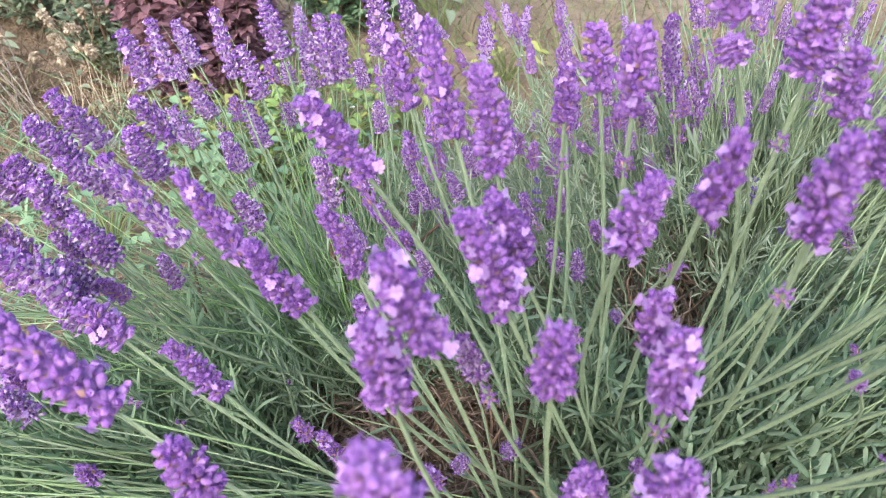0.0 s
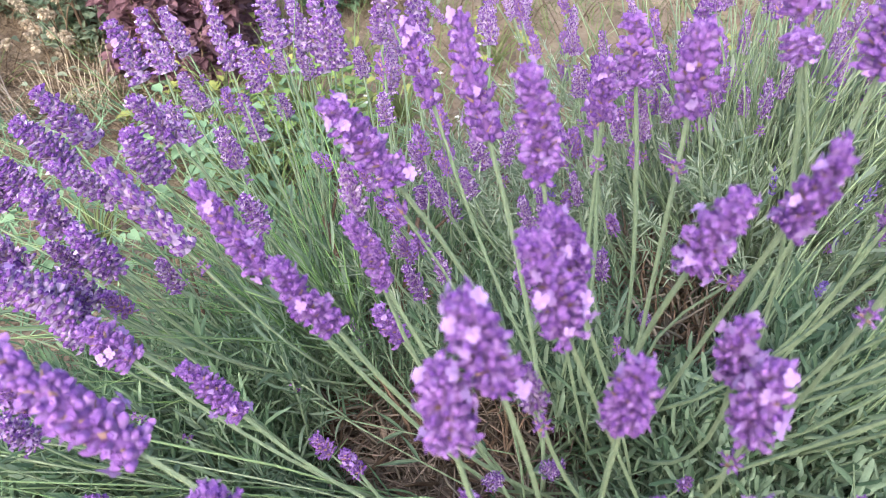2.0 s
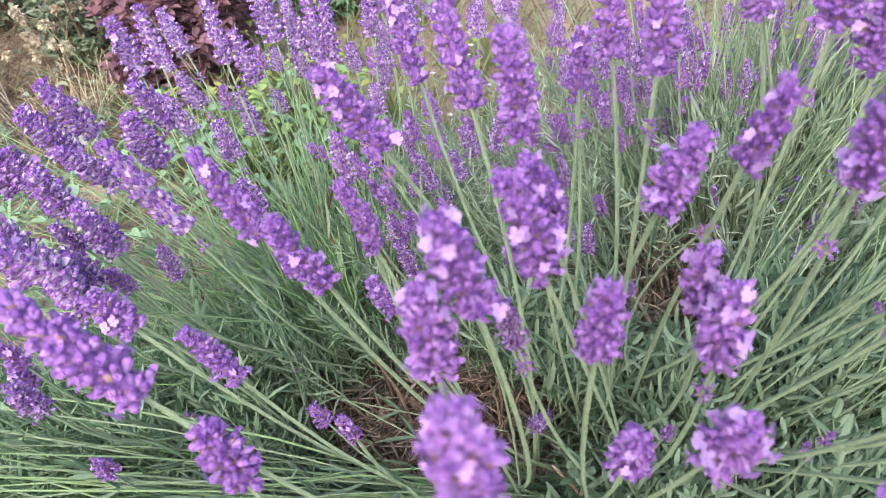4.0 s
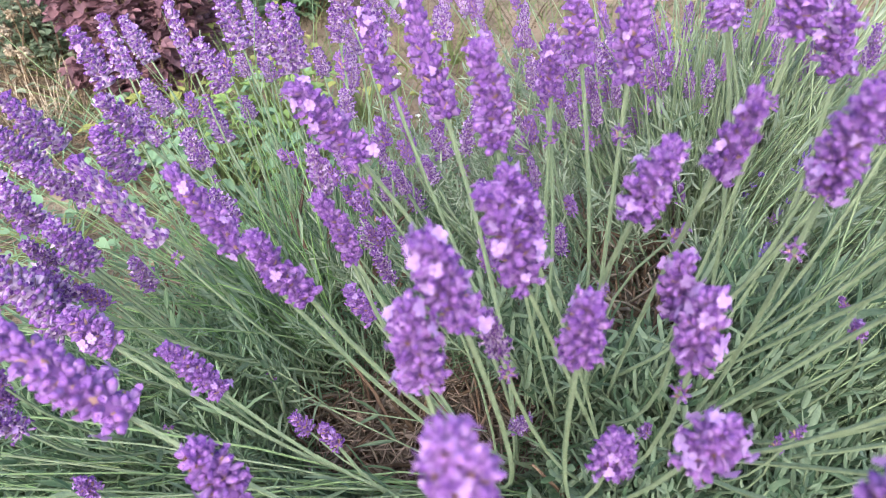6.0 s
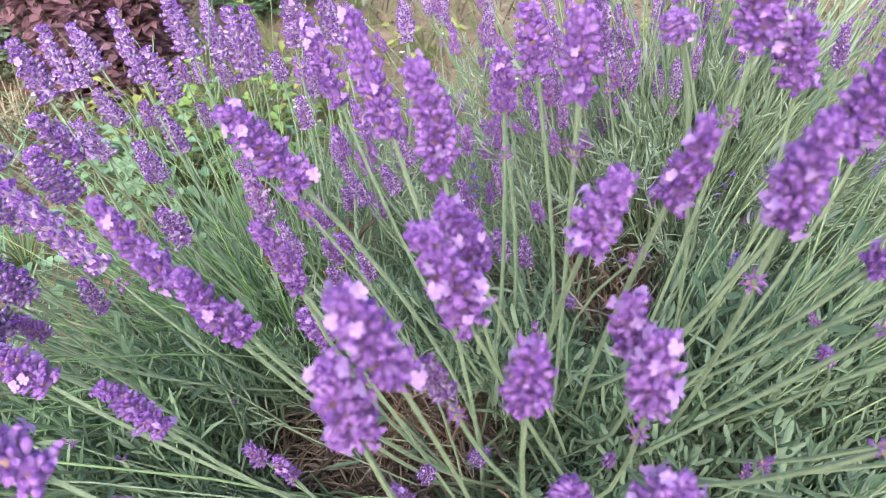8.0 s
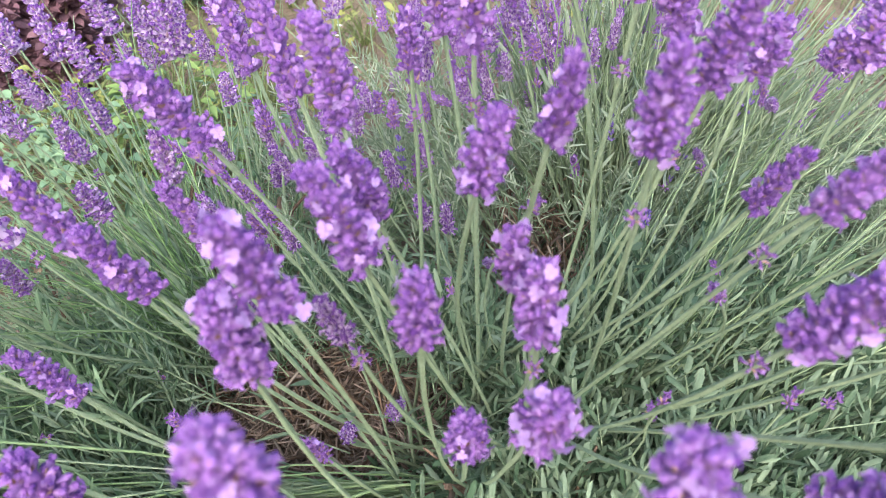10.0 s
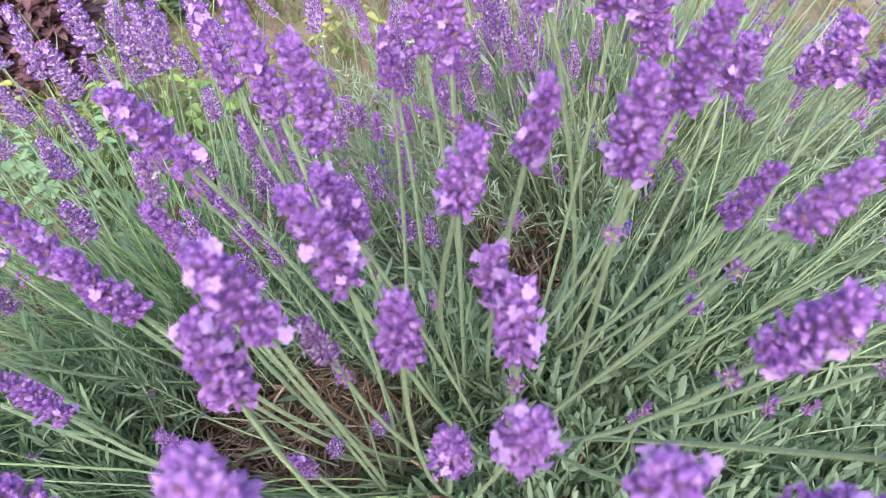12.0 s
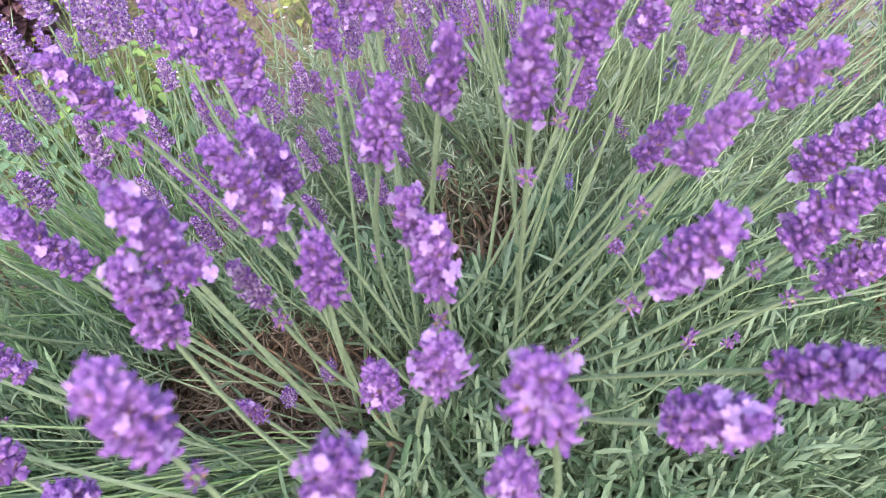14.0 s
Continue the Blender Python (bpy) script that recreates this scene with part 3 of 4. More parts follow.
spike("left", (-0.271, 0.442, 0.267), (-0.292, 0.434, 0.299), 21.9)
spike("left", (-0.245, 0.401, 0.278), (-0.261, 0.393, 0.309), 21.7)
spike("left", (-0.214, 0.416, 0.263), (-0.229, 0.407, 0.293), 16.4)
spike("left", (-0.208, 0.377, 0.269), (-0.219, 0.366, 0.312), 22.1)
spike("left", (-0.231, 0.339, 0.249), (-0.235, 0.335, 0.272), 13.1)
spike("left", (-0.043, 0.615, 0.371), (-0.058, 0.618, 0.405), 17.5)
spike("left", (-0.018, 0.653, 0.338), (-0.032, 0.668, 0.387), 17.0)
spike("near", (0.162, 0.331, 0.465), (0.162, 0.326, 0.497), 22.6)
spike("near", (0.135, 0.351, 0.478), (0.127, 0.351, 0.506), 19.8)
spike("near", (0.133, 0.336, 0.467), (0.129, 0.335, 0.476), 16.3)
spike("back", (0.221, 0.682, 0.360), (0.210, 0.690, 0.388), 14.4)
spike("back", (0.160, 0.515, 0.380), (0.149, 0.505, 0.429), 14.6)
spike("back", (0.211, 0.638, 0.298), (0.204, 0.641, 0.319), 12.5)
spike("back", (0.208, 0.625, 0.280), (0.208, 0.624, 0.296), 11.5)
spike("back", (0.207, 0.671, 0.296), (0.200, 0.679, 0.336), 18.3)
spike("back", (0.169, 0.659, 0.276), (0.160, 0.664, 0.305), 14.3)
spike("back", (0.142, 0.657, 0.271), (0.140, 0.660, 0.291), 11.2)
spike("back", (0.259, 0.702, 0.273), (0.257, 0.713, 0.303), 14.2)
spike("back", (0.202, 0.711, 0.275), (0.201, 0.719, 0.294), 12.0)
spike("back", (0.194, 0.698, 0.257), (0.193, 0.705, 0.275), 10.9)
spike("back", (0.233, 0.661, 0.261), (0.229, 0.668, 0.292), 10.5)
spike("back", (0.156, 0.649, 0.267), (0.153, 0.652, 0.282), 11.2)
spike("back", (0.115, 0.644, 0.247), (0.111, 0.646, 0.269), 9.2)
spike("back", (0.134, 0.630, 0.264), (0.116, 0.624, 0.277), 8.9)
spike("back", (0.072, 0.861, 0.284), (0.062, 0.884, 0.308), 14.8)
spike("back", (0.082, 0.852, 0.275), (0.089, 0.883, 0.308), 13.6)
spike("back", (0.090, 0.789, 0.269), (0.088, 0.801, 0.288), 12.8)
spike("back", (0.126, 0.816, 0.277), (0.132, 0.836, 0.306), 13.1)
spike("back", (0.123, 0.809, 0.267), (0.120, 0.823, 0.285), 11.9)
spike("back", (0.120, 0.696, 0.273), (0.117, 0.704, 0.300), 13.1)
spike("back", (0.098, 0.517, 0.343), (0.090, 0.507, 0.391), 11.3)
spike("back", (0.154, 0.630, 0.288), (0.150, 0.632, 0.310), 13.4)
spike("back", (0.207, 0.796, 0.293), (0.206, 0.811, 0.314), 12.8)
spike("back", (0.180, 0.696, 0.283), (0.182, 0.702, 0.305), 13.6)
spike("back", (0.201, 0.719, 0.284), (0.197, 0.731, 0.310), 12.9)
spike("back", (0.237, 0.688, 0.312), (0.238, 0.694, 0.334), 12.2)
spike("back", (0.231, 0.656, 0.300), (0.232, 0.659, 0.321), 11.9)
spike("left", (0.039, 0.724, 0.309), (0.037, 0.746, 0.341), 14.7)
spike("back", (0.355, 0.520, 0.305), (0.348, 0.518, 0.326), 8.7)
spike("back", (0.393, 0.515, 0.310), (0.396, 0.514, 0.329), 10.5)
spike("back", (0.385, 0.561, 0.334), (0.386, 0.564, 0.357), 12.6)
spike("near", (0.318, 0.356, 0.388), (0.324, 0.356, 0.403), 11.6)
spike("back", (0.241, 0.432, 0.334), (0.240, 0.426, 0.345), 8.0)
spike("near", (0.230, 0.234, 0.443), (0.238, 0.219, 0.470), 15.7)
spike("back", (0.303, 0.490, 0.379), (0.298, 0.486, 0.407), 10.9)
spike("back", (0.282, 0.698, 0.350), (0.276, 0.707, 0.370), 11.9)
spike("back", (0.230, 0.420, 0.277), (0.227, 0.414, 0.286), 8.0)
spike("near", (0.195, 0.267, 0.349), (0.186, 0.260, 0.362), 8.5)
spike("near", (0.170, 0.248, 0.305), (0.169, 0.244, 0.316), 8.0)
spike("near", (0.226, 0.239, 0.306), (0.226, 0.237, 0.317), 8.9)
spike("near", (0.255, 0.248, 0.291), (0.258, 0.245, 0.300), 7.9)
spike("near", (0.087, 0.336, 0.306), (0.084, 0.335, 0.317), 7.6)
spike("near", (0.051, 0.297, 0.261), (0.053, 0.278, 0.290), 9.4)
spike("near", (0.026, 0.319, 0.220), (0.028, 0.301, 0.249), 10.4)
spike("near", (0.016, 0.271, 0.265), (0.008, 0.265, 0.286), 10.5)
spike("near", (0.115, 0.301, 0.381), (0.117, 0.295, 0.390), 9.6)
spike("back", (0.325, 0.462, 0.335), (0.306, 0.439, 0.352), 9.5)
spike("back", (0.275, 0.450, 0.304), (0.256, 0.425, 0.328), 7.3)
spike("back", (0.129, 0.426, 0.249), (0.121, 0.406, 0.269), 8.0)
spike("near", (0.114, 0.283, 0.268), (0.113, 0.276, 0.284), 6.6)
spike("near", (0.232, 0.329, 0.310), (0.226, 0.328, 0.319), 7.0)
spike("near", (0.173, 0.261, 0.281), (0.171, 0.259, 0.292), 8.0)


# ---- lavender: stalks that carry their heads further out and behind ----
def fan(crown, count, x, y, z, spread, seed, width=(12, 17), tall=(0.03, 0.05), rise=0.2):
    """Stalks from one crown whose heads end within a box placed to fit the camera's view."""
    rnd.seed(seed)
    c = CROWN[crown]
    for i in range(count):
        b = Vector((rnd.uniform(*x), rnd.uniform(*y), rnd.uniform(*z)))
        d = (b - c).normalized() + Vector((0, 0, rise)) + Vector([rnd.uniform(-spread, spread) for _ in range(3)])
        spike(crown, b, b + d.normalized() * rnd.uniform(*tall), rnd.uniform(*width))


fan("left", 26, (-0.62, -0.42), (0.10, 0.62), (0.14, 0.30), 0.15, 41)
fan("back", 12, (0.16, 0.62), (0.86, 1.12), (0.32, 0.42), 0.12, 42)
fan("back", 22, (0.55, 0.80), (0.55, 0.95), (0.26, 0.40), 0.15, 43)
fan("left", 5, (-0.34, -0.02), (0.68, 0.92), (0.18, 0.27), 0.2, 46, (12, 16), (0.028, 0.048))
fan("back", 24, (-0.02, 0.40), (0.66, 1.0), (0.18, 0.31), 0.2, 47, (9, 13), (0.018, 0.032))
fan("back", 22, (0.26, 0.62), (0.44, 0.82), (0.20, 0.31), 0.25, 48, (7, 10), (0.008, 0.016))
fan("back", 46, (0.42, 1.0), (0.60, 1.05), (0.16, 0.30), 0.25, 49, (9, 12), (0.014, 0.026))
fan("back", 24, (-0.07, 0.11), (0.45, 0.66), (0.235, 0.285), 0.2, 81, (10, 13), (0.020, 0.034), 1.5)
fan("back", 24, (0.12, 0.44), (0.56, 0.84), (0.26, 0.34), 0.2, 82, (10, 13), (0.022, 0.038), 1.2)
fan("back", 18, (0.0, 0.75), (0.82, 1.1), (0.25, 0.34), 0.2, 83, (9, 12), (0.02, 0.034), 1.2)
fan("back", 60, (0.30, 0.90), (0.48, 1.0), (0.25, 0.37), 0.3, 87, (7, 10), (0.007, 0.014), 0.8)
fan("back", 34, (0.22, 0.66), (0.68, 0.92), (0.28, 0.36), 0.2, 95, (10, 12.5), (0.026, 0.042), 1.0)
fan("near", 8, (-0.22, 0.0), (0.28, 0.48), (0.08, 0.17), 0.3, 89, (6, 9), (0.006, 0.012), 0.3)
fan("near", 7, (0.44, 0.60), (0.12, 0.50), (0.30, 0.42), 0.15, 44)
fan("right", 30, (0.72, 1.05), (0.30, 0.80), (0.26, 0.42), 0.15, 45)


# ---- lavender: leafy shoots ----
def shoot_shape(seed, length=0.11, pairs=8, seg=4, wide=(0.0022, 0.0039)):
    """A leafy shoot: pairs of blunt narrow leaves set crosswise on a thin bowed stem."""
    rnd.seed(seed)
    s = Shape()
    bow = Vector((rnd.uniform(-0.02, 0.02), rnd.uniform(-0.02, 0.02), length * 0.5))
    pts = bezier(Vector((0, 0, 0)), bow, Vector((rnd.uniform(-0.015, 0.015), rnd.uniform(-0.015, 0.015), length)), 6)
    tube(s, pts, [0.0011, 0.0011, 0.001, 0.0009, 0.0008, 0.0005], 4, 1)
    for i in range(pairs):
        u = 0.12 + 0.88 * i / (pairs - 1)
        k = min(4, int(u * 5))
        p = pts[k].lerp(pts[k + 1], u * 5 - k)
        w = i * 1.571 + rnd.uniform(-0.3, 0.3)
        e = 0.55 + 0.65 * u + rnd.uniform(-0.25, 0.25)
        for side in (0, math.pi):
            d = Vector((math.cos(w + side) * math.cos(e), math.sin(w + side) * math.cos(e), math.sin(e)))
            ln = rnd.uniform(0.022, 0.036) * (1.0 - 0.45 * max(0, u - 0.6) / 0.4)
            blade(s, p, d, Vector((0, 0, 1)), ln, rnd.uniform(*wide), rnd.uniform(-0.5, 0.7), rnd.uniform(-1.2, -0.45), seg, 0, 0.45, True)
    return s


SHOOT_SHAPES = [shoot_shape(s, ln, pr) for s, ln, pr in ((51, 0.10, 10), (52, 0.12, 11), (53, 0.085, 9), (54, 0.13, 12), (55, 0.095, 10), (56, 0.11, 9))]
FAR_SHAPES = [shoot_shape(s, ln, pr, 3) for s, ln, pr in ((51, 0.10, 10), (52, 0.12, 11), (53, 0.085, 9), (54, 0.13, 12), (55, 0.095, 10), (56, 0.11, 9))]
SHOOTS = [s.mesh("leafy_shoot", [LEAF, STEM]) for s in SHOOT_SHAPES]
BROAD_SHAPES = [shoot_shape(s, ln, pr, 5, (0.0031, 0.0046)) for s, ln, pr in ((151, 0.09, 7), (152, 0.105, 8), (153, 0.08, 6), (154, 0.11, 8), (155, 0.085, 7), (156, 0.10, 7))]
BROAD = [s.mesh("leafy_shoot", [LEAF, STEM]) for s in BROAD_SHAPES]


def in_gap(p):
    """Slanted gaps along the camera's line of sight, kept clear down to the litter."""
    y = p.y + 0.93 * p.z
    a = ((p.x + 0.0) / 0.125) ** 2 + ((y - 0.555) / 0.095) ** 2
    y = p.y + 1.29 * p.z
    b = ((p.x - 0.255 + 0.34 * p.z) / 0.05) ** 2 + ((y - 0.76) / 0.07) ** 2
    c = ((p.x - 0.14 + 0.2 * p.z) / 0.035) ** 2 + ((y - 0.775) / 0.045) ** 2
    return a < 1 or b < 1 or c < 1


def foliage(crown, radii, count, singles, seed, size, inner=0.55, within=(-9, 9, -9, 9), thin=0.3, leaf=None):
    """Leafy shoots over a low dome round a crown: the first ones as parts, the others joined."""
    rnd.seed(seed)
    c, rest, made = CROWN[crown], Shape(), 0
    for i in range(count):
        for _ in range(30):
            az, h = rnd.uniform(0, 2 * math.pi), rnd.uniform(0.02, 1) ** 0.8
            k = rnd.uniform(inner, 1.0)
            flat = math.sqrt(max(0, 1 - h * h))
            tall = 1.0 + 0.25 * max(0.0, math.sin(az)) * flat
            p = c + Vector((radii[0] * flat * math.cos(az), radii[1] * flat * math.sin(az), radii[2] * h * tall)) * k
            if within[0] < p.x < within[1] and within[2] < p.y < within[3] and not in_gap(p) and p.z > 0.015 and not in_gap(p + Vector((0, -0.03, 0.03))):
                break
        else:
            continue
        d = Vector(((p.x - c.x) / radii[0], (p.y - c.y) / radii[1], 0.45 + (p.z - c.z) / radii[2]))
        d = d.normalized() + Vector([rnd.uniform(-0.45, 0.45) for _ in range(3)])
        front = crown == "near" and p.y < 0.37
        if front:
            d.z += 0.35
        if front and rnd.random() < thin:
            continue
        kind = rnd.randrange(len(SHOOTS))
        m = d.to_track_quat("Z", "Y").to_matrix().to_4x4() @ Matrix.Rotation(rnd.uniform(0, 6.28), 4, "Z") @ Matrix.Scale(rnd.uniform(*size) * (0.72 if p.y > 0.46 else 1.0), 4)
        foot = p - d.normalized() * (0.095 if front else 0.065)
        foot.z = max(foot.z, 0.01)
        m = Matrix.Translation(foot - c) @ m
        broad = crown == "near" and p.x > 0.02 and p.y < 0.45
        if made < singles and k > 0.75 and p.y < c.y + 0.12:
            made += 1
            place_part("leafy_shoot", (BROAD if broad else SHOOTS)[kind], BUSH[crown], m)
        else:
            s = (BROAD_SHAPES if broad else FAR_SHAPES)[kind]
            n = len(rest.v)
            rest.v.extend(m @ v for v in s.v)
            rest.f.extend(tuple(q + n for q in f) for f in s.f)
            rest.m.extend(s.m)
    ob = place_part("foliage", rest.mesh("foliage", [leaf or LEAF, STEM]), BUSH[crown], Matrix(), "dense grey-green narrow leaves")
    ob["kind"] = "stuff"


foliage("near", (0.38, 0.28, 0.215), 2200, 240, 61, (0.62, 1.0))
foliage("near", (0.38, 0.28, 0.20), 900, 150, 65, (0.6, 0.9), 0.82, (0.05, 0.50, 0.24, 0.46), 0.0)
foliage("near", (0.68, 0.36, 0.14), 1400, 90, 66, (0.7, 1.05), 0.5, (-0.62, -0.10, 0.20, 0.70), 0.0, LEFT_LEAF)
foliage("left", (0.34, 0.30, 0.18), 700, 90, 62, (0.5, 0.85), leaf=LEFT_LEAF)
foliage("back", (0.52, 0.34, 0.30), 1600, 40, 63, (0.50, 0.85), leaf=LIT_SILVER)
foliage("right", (0.34, 0.40, 0.24), 480, 40, 64, (0.6, 0.9))


# ---- lavender: thin flowerless stems and the woody base ----
def thin_stems(crown, count, reach, flat, seed, mat=STEM, side=(0, 6.283), stout=1.0, leafy=3):
    rnd.seed(seed)
    c, s = CROWN[crown], Shape()
    for i in range(count):
        az, e = rnd.uniform(*side), rnd.uniform(*flat)
        d = Vector((math.cos(az) * math.cos(e), math.sin(az) * math.cos(e), math.sin(e)))
        root = Vector((d.x * rnd.uniform(0.02, 0.12), d.y * rnd.uniform(0.02, 0.12), rnd.uniform(0.02, 0.08)))
        end = root + d * rnd.uniform(*reach)
        if any(in_gap(c + root.lerp(end, u)) for u in (0.2, 0.35, 0.5, 0.65, 0.8, 1.0)):
            continue
        mid = root.lerp(end, 0.5) + Vector((rnd.uniform(-0.05, 0.05), rnd.uniform(-0.05, 0.05), rnd.uniform(-0.01, 0.06)))
        w = stout * rnd.uniform(0.00042, 0.00085)
        tube(s, bezier(root, mid, end, 6), [w * k for k in (1.2, 1.1, 1.0, 0.9, 0.8, 0.6)], 4)
        line = bezier(root, mid, end, 13)
        for k in (rnd.sample((3, 5, 6, 8, 9), 2 if crown in ("back", "right") else 1) if i % leafy == 0 else ()):
            a, b = frame_for(line[k + 1] - line[k])
            w = rnd.uniform(0, 3.14)
            out = a * math.cos(w) + b * math.sin(w)
            for sgn in (1, -1):
                way = d + out * sgn * rnd.uniform(0.35, 0.8)
                blade(s, line[k], way, out * sgn, rnd.uniform(0.018, 0.034), rnd.uniform(0.0028, 0.004), rnd.uniform(-0.1, 0.35), 0.4, 4, 1, 0.45, True)
    ob = place_part("stem_tangle", s.mesh("stem_tangle", [mat, LIT_SILVER if crown == "back" else LEAF]), BUSH[crown], Matrix(), "thin grey-green stems")
    ob["kind"] = "stuff"


thin_stems("near", 40, (0.15, 0.30), (0.15, 0.8), 71)
thin_stems("left", 240, (0.18, 0.42), (0.10, 0.8), 72, FRESH, (0, 6.283), 0.85)
thin_stems("near", 50, (0.20, 0.36), (0.15, 0.5), 75, LUSH, (2.5, 3.7))
thin_stems("near", 210, (0.22, 0.44), (0.02, 0.42), 79, FRESH, (3.05, 4.2), 1.5, 2)
thin_stems("near", 190, (0.30, 0.58), (0.05, 0.36), 88, FRESH, (3.1, 3.9), 1.5, 1)
thin_stems("near", 170, (0.30, 0.58), (0.08, 0.5), 90, STEM, (2.7, 3.7), 1.5, 1)
thin_stems("near", 90, (0.18, 0.34), (0.55, 1.2), 80, SPRING, (-0.1, 1.3), 1.4, 1)
thin_stems("left", 150, (0.08, 0.22), (0.4, 1.3), 78, LUSH, (1.8, 4.2), 1.1, 1)
thin_stems("back", 150, (0.17, 0.30), (0.9, 1.42), 73, STEM, (-0.6, 2.2), 1.9, 1)
thin_stems("back", 150, (0.17, 0.32), (0.9, 1.45), 76, LIT_PALE, (-0.6, 2.2), 1.7, 1)
thin_stems("back", 35, (0.16, 0.36), (0.9, 1.4), 77, LIT_PALE, (-0.4, 2.2))
thin_stems("back", 130, (0.18, 0.34), (0.85, 1.45), 92, LIT_PALE, (2.2, 5.7), 1.1, 2)
thin_stems("back", 60, (0.18, 0.32), (0.85, 1.45), 93, LIT_PALE, (2.0, 5.7), 1.0, 3)
thin_stems("right", 170, (0.20, 0.40), (0.3, 1.1), 74, SPRING, (-1.0, 1.5), 1.5, 1)
thin_stems("right", 130, (0.20, 0.36), (0.6, 1.1), 94, SPRING, (0.2, 1.4), 1.9, 1)


def woody_base(crown, count, seed):
    rnd.seed(seed)
    for i in range(count):
        az, e = 2 * math.pi * i / count + rnd.uniform(-0.2, 0.2), rnd.uniform(0.15, 1.0)
        d = Vector((math.cos(az) * math.cos(e), math.sin(az) * math.cos(e), math.sin(e)))
        end = d * rnd.uniform(0.10, 0.2)
        if in_gap(CROWN[crown] + end) or in_gap(CROWN[crown] + end * 0.6):
            end *= 0.35
        s = Shape()
        tube(s, bezier(Vector((0, 0, -0.03)), end * 0.5 + Vector((0, 0, 0.02)), end, 6), [0.006, 0.005, 0.0042, 0.0036, 0.003, 0.002], 6)
        for k in range(4):
            q = end * rnd.uniform(0.4, 0.95)
            t = q + (d + Vector([rnd.uniform(-0.8, 0.8) for _ in range(3)])).normalized() * rnd.uniform(0.03, 0.08)
            tube(s, [q, q.lerp(t, 0.5) + Vector((0, 0, 0.004)), t], [0.002, 0.0015, 0.001], 4)
        place_part("woody_branch", s.mesh("woody_branch", [WOOD]), BUSH[crown], Matrix(), "brown woody branch")


woody_base("near", 16, 81)
woody_base("left", 14, 82)
woody_base("back", 12, 83)
woody_base("right", 10, 84)


# ---- litter on the ground below the bushes ----
def dead_twigs(crown, middle, spread, count, seed):
    """Short bare twigs and dropped leaves in the gaps kept clear for the camera."""
    rnd.seed(seed)
    c, s = CROWN[crown], Shape()
    for i in range(count):
        p = Vector(middle) + Vector([rnd.uniform(-1, 1) * v for v in spread])
        d = Vector((rnd.uniform(-1, 1), rnd.uniform(-1, 1), rnd.uniform(-0.1, 1.4))).normalized()
        ln = rnd.uniform(0.02, 0.07)
        if i % 3:
            q = p + d * ln + Vector((rnd.uniform(-0.008, 0.008), rnd.uniform(-0.008, 0.008), 0))
            w = rnd.uniform(0.0007, 0.0021)
            tube(s, [v - c for v in (p, p.lerp(q, 0.5) + Vector((rnd.uniform(-0.004, 0.004), 0, 0.002)), q)], [w, w * 0.9, w * 0.5], 5, i % 2)
        else:
            blade(s, p - c, d, Vector((0, 0.3, 1)), ln * 0.5, rnd.uniform(0.002, 0.0034), 0.3, 0.4, 3, 1 + i % 2)
    ob = place_part("twig_tangle", s.mesh("twig_tangle", [WOOD, DEAD, LITTER]), BUSH[crown], Matrix(), "bare brown and grey dead twigs")
    ob["kind"] = "stuff"


dead_twigs("near", (0.225, 0.60, 0.10), (0.055, 0.075, 0.045), 420, 85)
dead_twigs("near", (0.0, 0.50, 0.05), (0.10, 0.075, 0.03), 260, 86)


def litter():
    rnd.seed(91)
    s = Shape()
    for i in range(4200):
        x, y = rnd.gauss(0.05, 0.28), rnd.gauss(0.55, 0.22)
        if i % 2:
            x, y = rnd.gauss(0.0, 0.09), rnd.gauss(0.53, 0.07)
        pile = 0.05 * math.exp(-((x / 0.12) ** 2 + ((y - 0.53) / 0.09) ** 2))
        p = Vector((x, y, ground_height(x, y) + rnd.uniform(0.001, 0.02 + pile)))
        w = rnd.uniform(0, 6.28)
        d = Vector((math.cos(w), math.sin(w), rnd.uniform(-0.1, 0.25)))
        if rnd.random() < 0.85:
            tube(s, [p, p + d * rnd.uniform(0.01, 0.03), p + d * rnd.uniform(0.035, 0.07)], [0.0009, 0.0008, 0.0005], 4)
        else:
            blade(s, p, d, Vector((0, 0, 1)), rnd.uniform(0.012, 0.025), rnd.uniform(0.003, 0.007), rnd.uniform(-0.4, 0.4), 0.4, 3)
    return tagged(new("plant_litter", s.mesh("plant_litter", [LITTER])), "brown dry twigs and fallen leaves on the soil", "litter", kind="stuff")


litter()


def soil_clods():
    """Small lumps of soil strewn over the bare ground."""
    rnd.seed(95)
    s = Shape()
    for i in range(1500):
        x, y = rnd.uniform(-1.1, 1.2), rnd.uniform(0.75, 1.75)
        r = rnd.uniform(0.002, 0.008)
        c = Vector((x, y, ground_height(x, y) + r * 0.3))
        o = [Vector((rnd.uniform(0.7, 1.2) * r, 0, 0)), Vector((0, rnd.uniform(0.7, 1.2) * r, 0)), Vector((0, 0, rnd.uniform(0.5, 0.9) * r))]
        s.add([c + o[0], c + o[1], c - o[0], c - o[1], c + o[2], c - o[2]], [(0, 1, 4), (1, 2, 4), (2, 3, 4), (3, 0, 4), (1, 0, 5), (2, 1, 5), (3, 2, 5), (0, 3, 5)])
    return tagged(new("soil_clods", s.mesh("soil_clods", [CLOD], False)), "small crumbs of light brown soil", "soil", kind="stuff")


soil_clods()


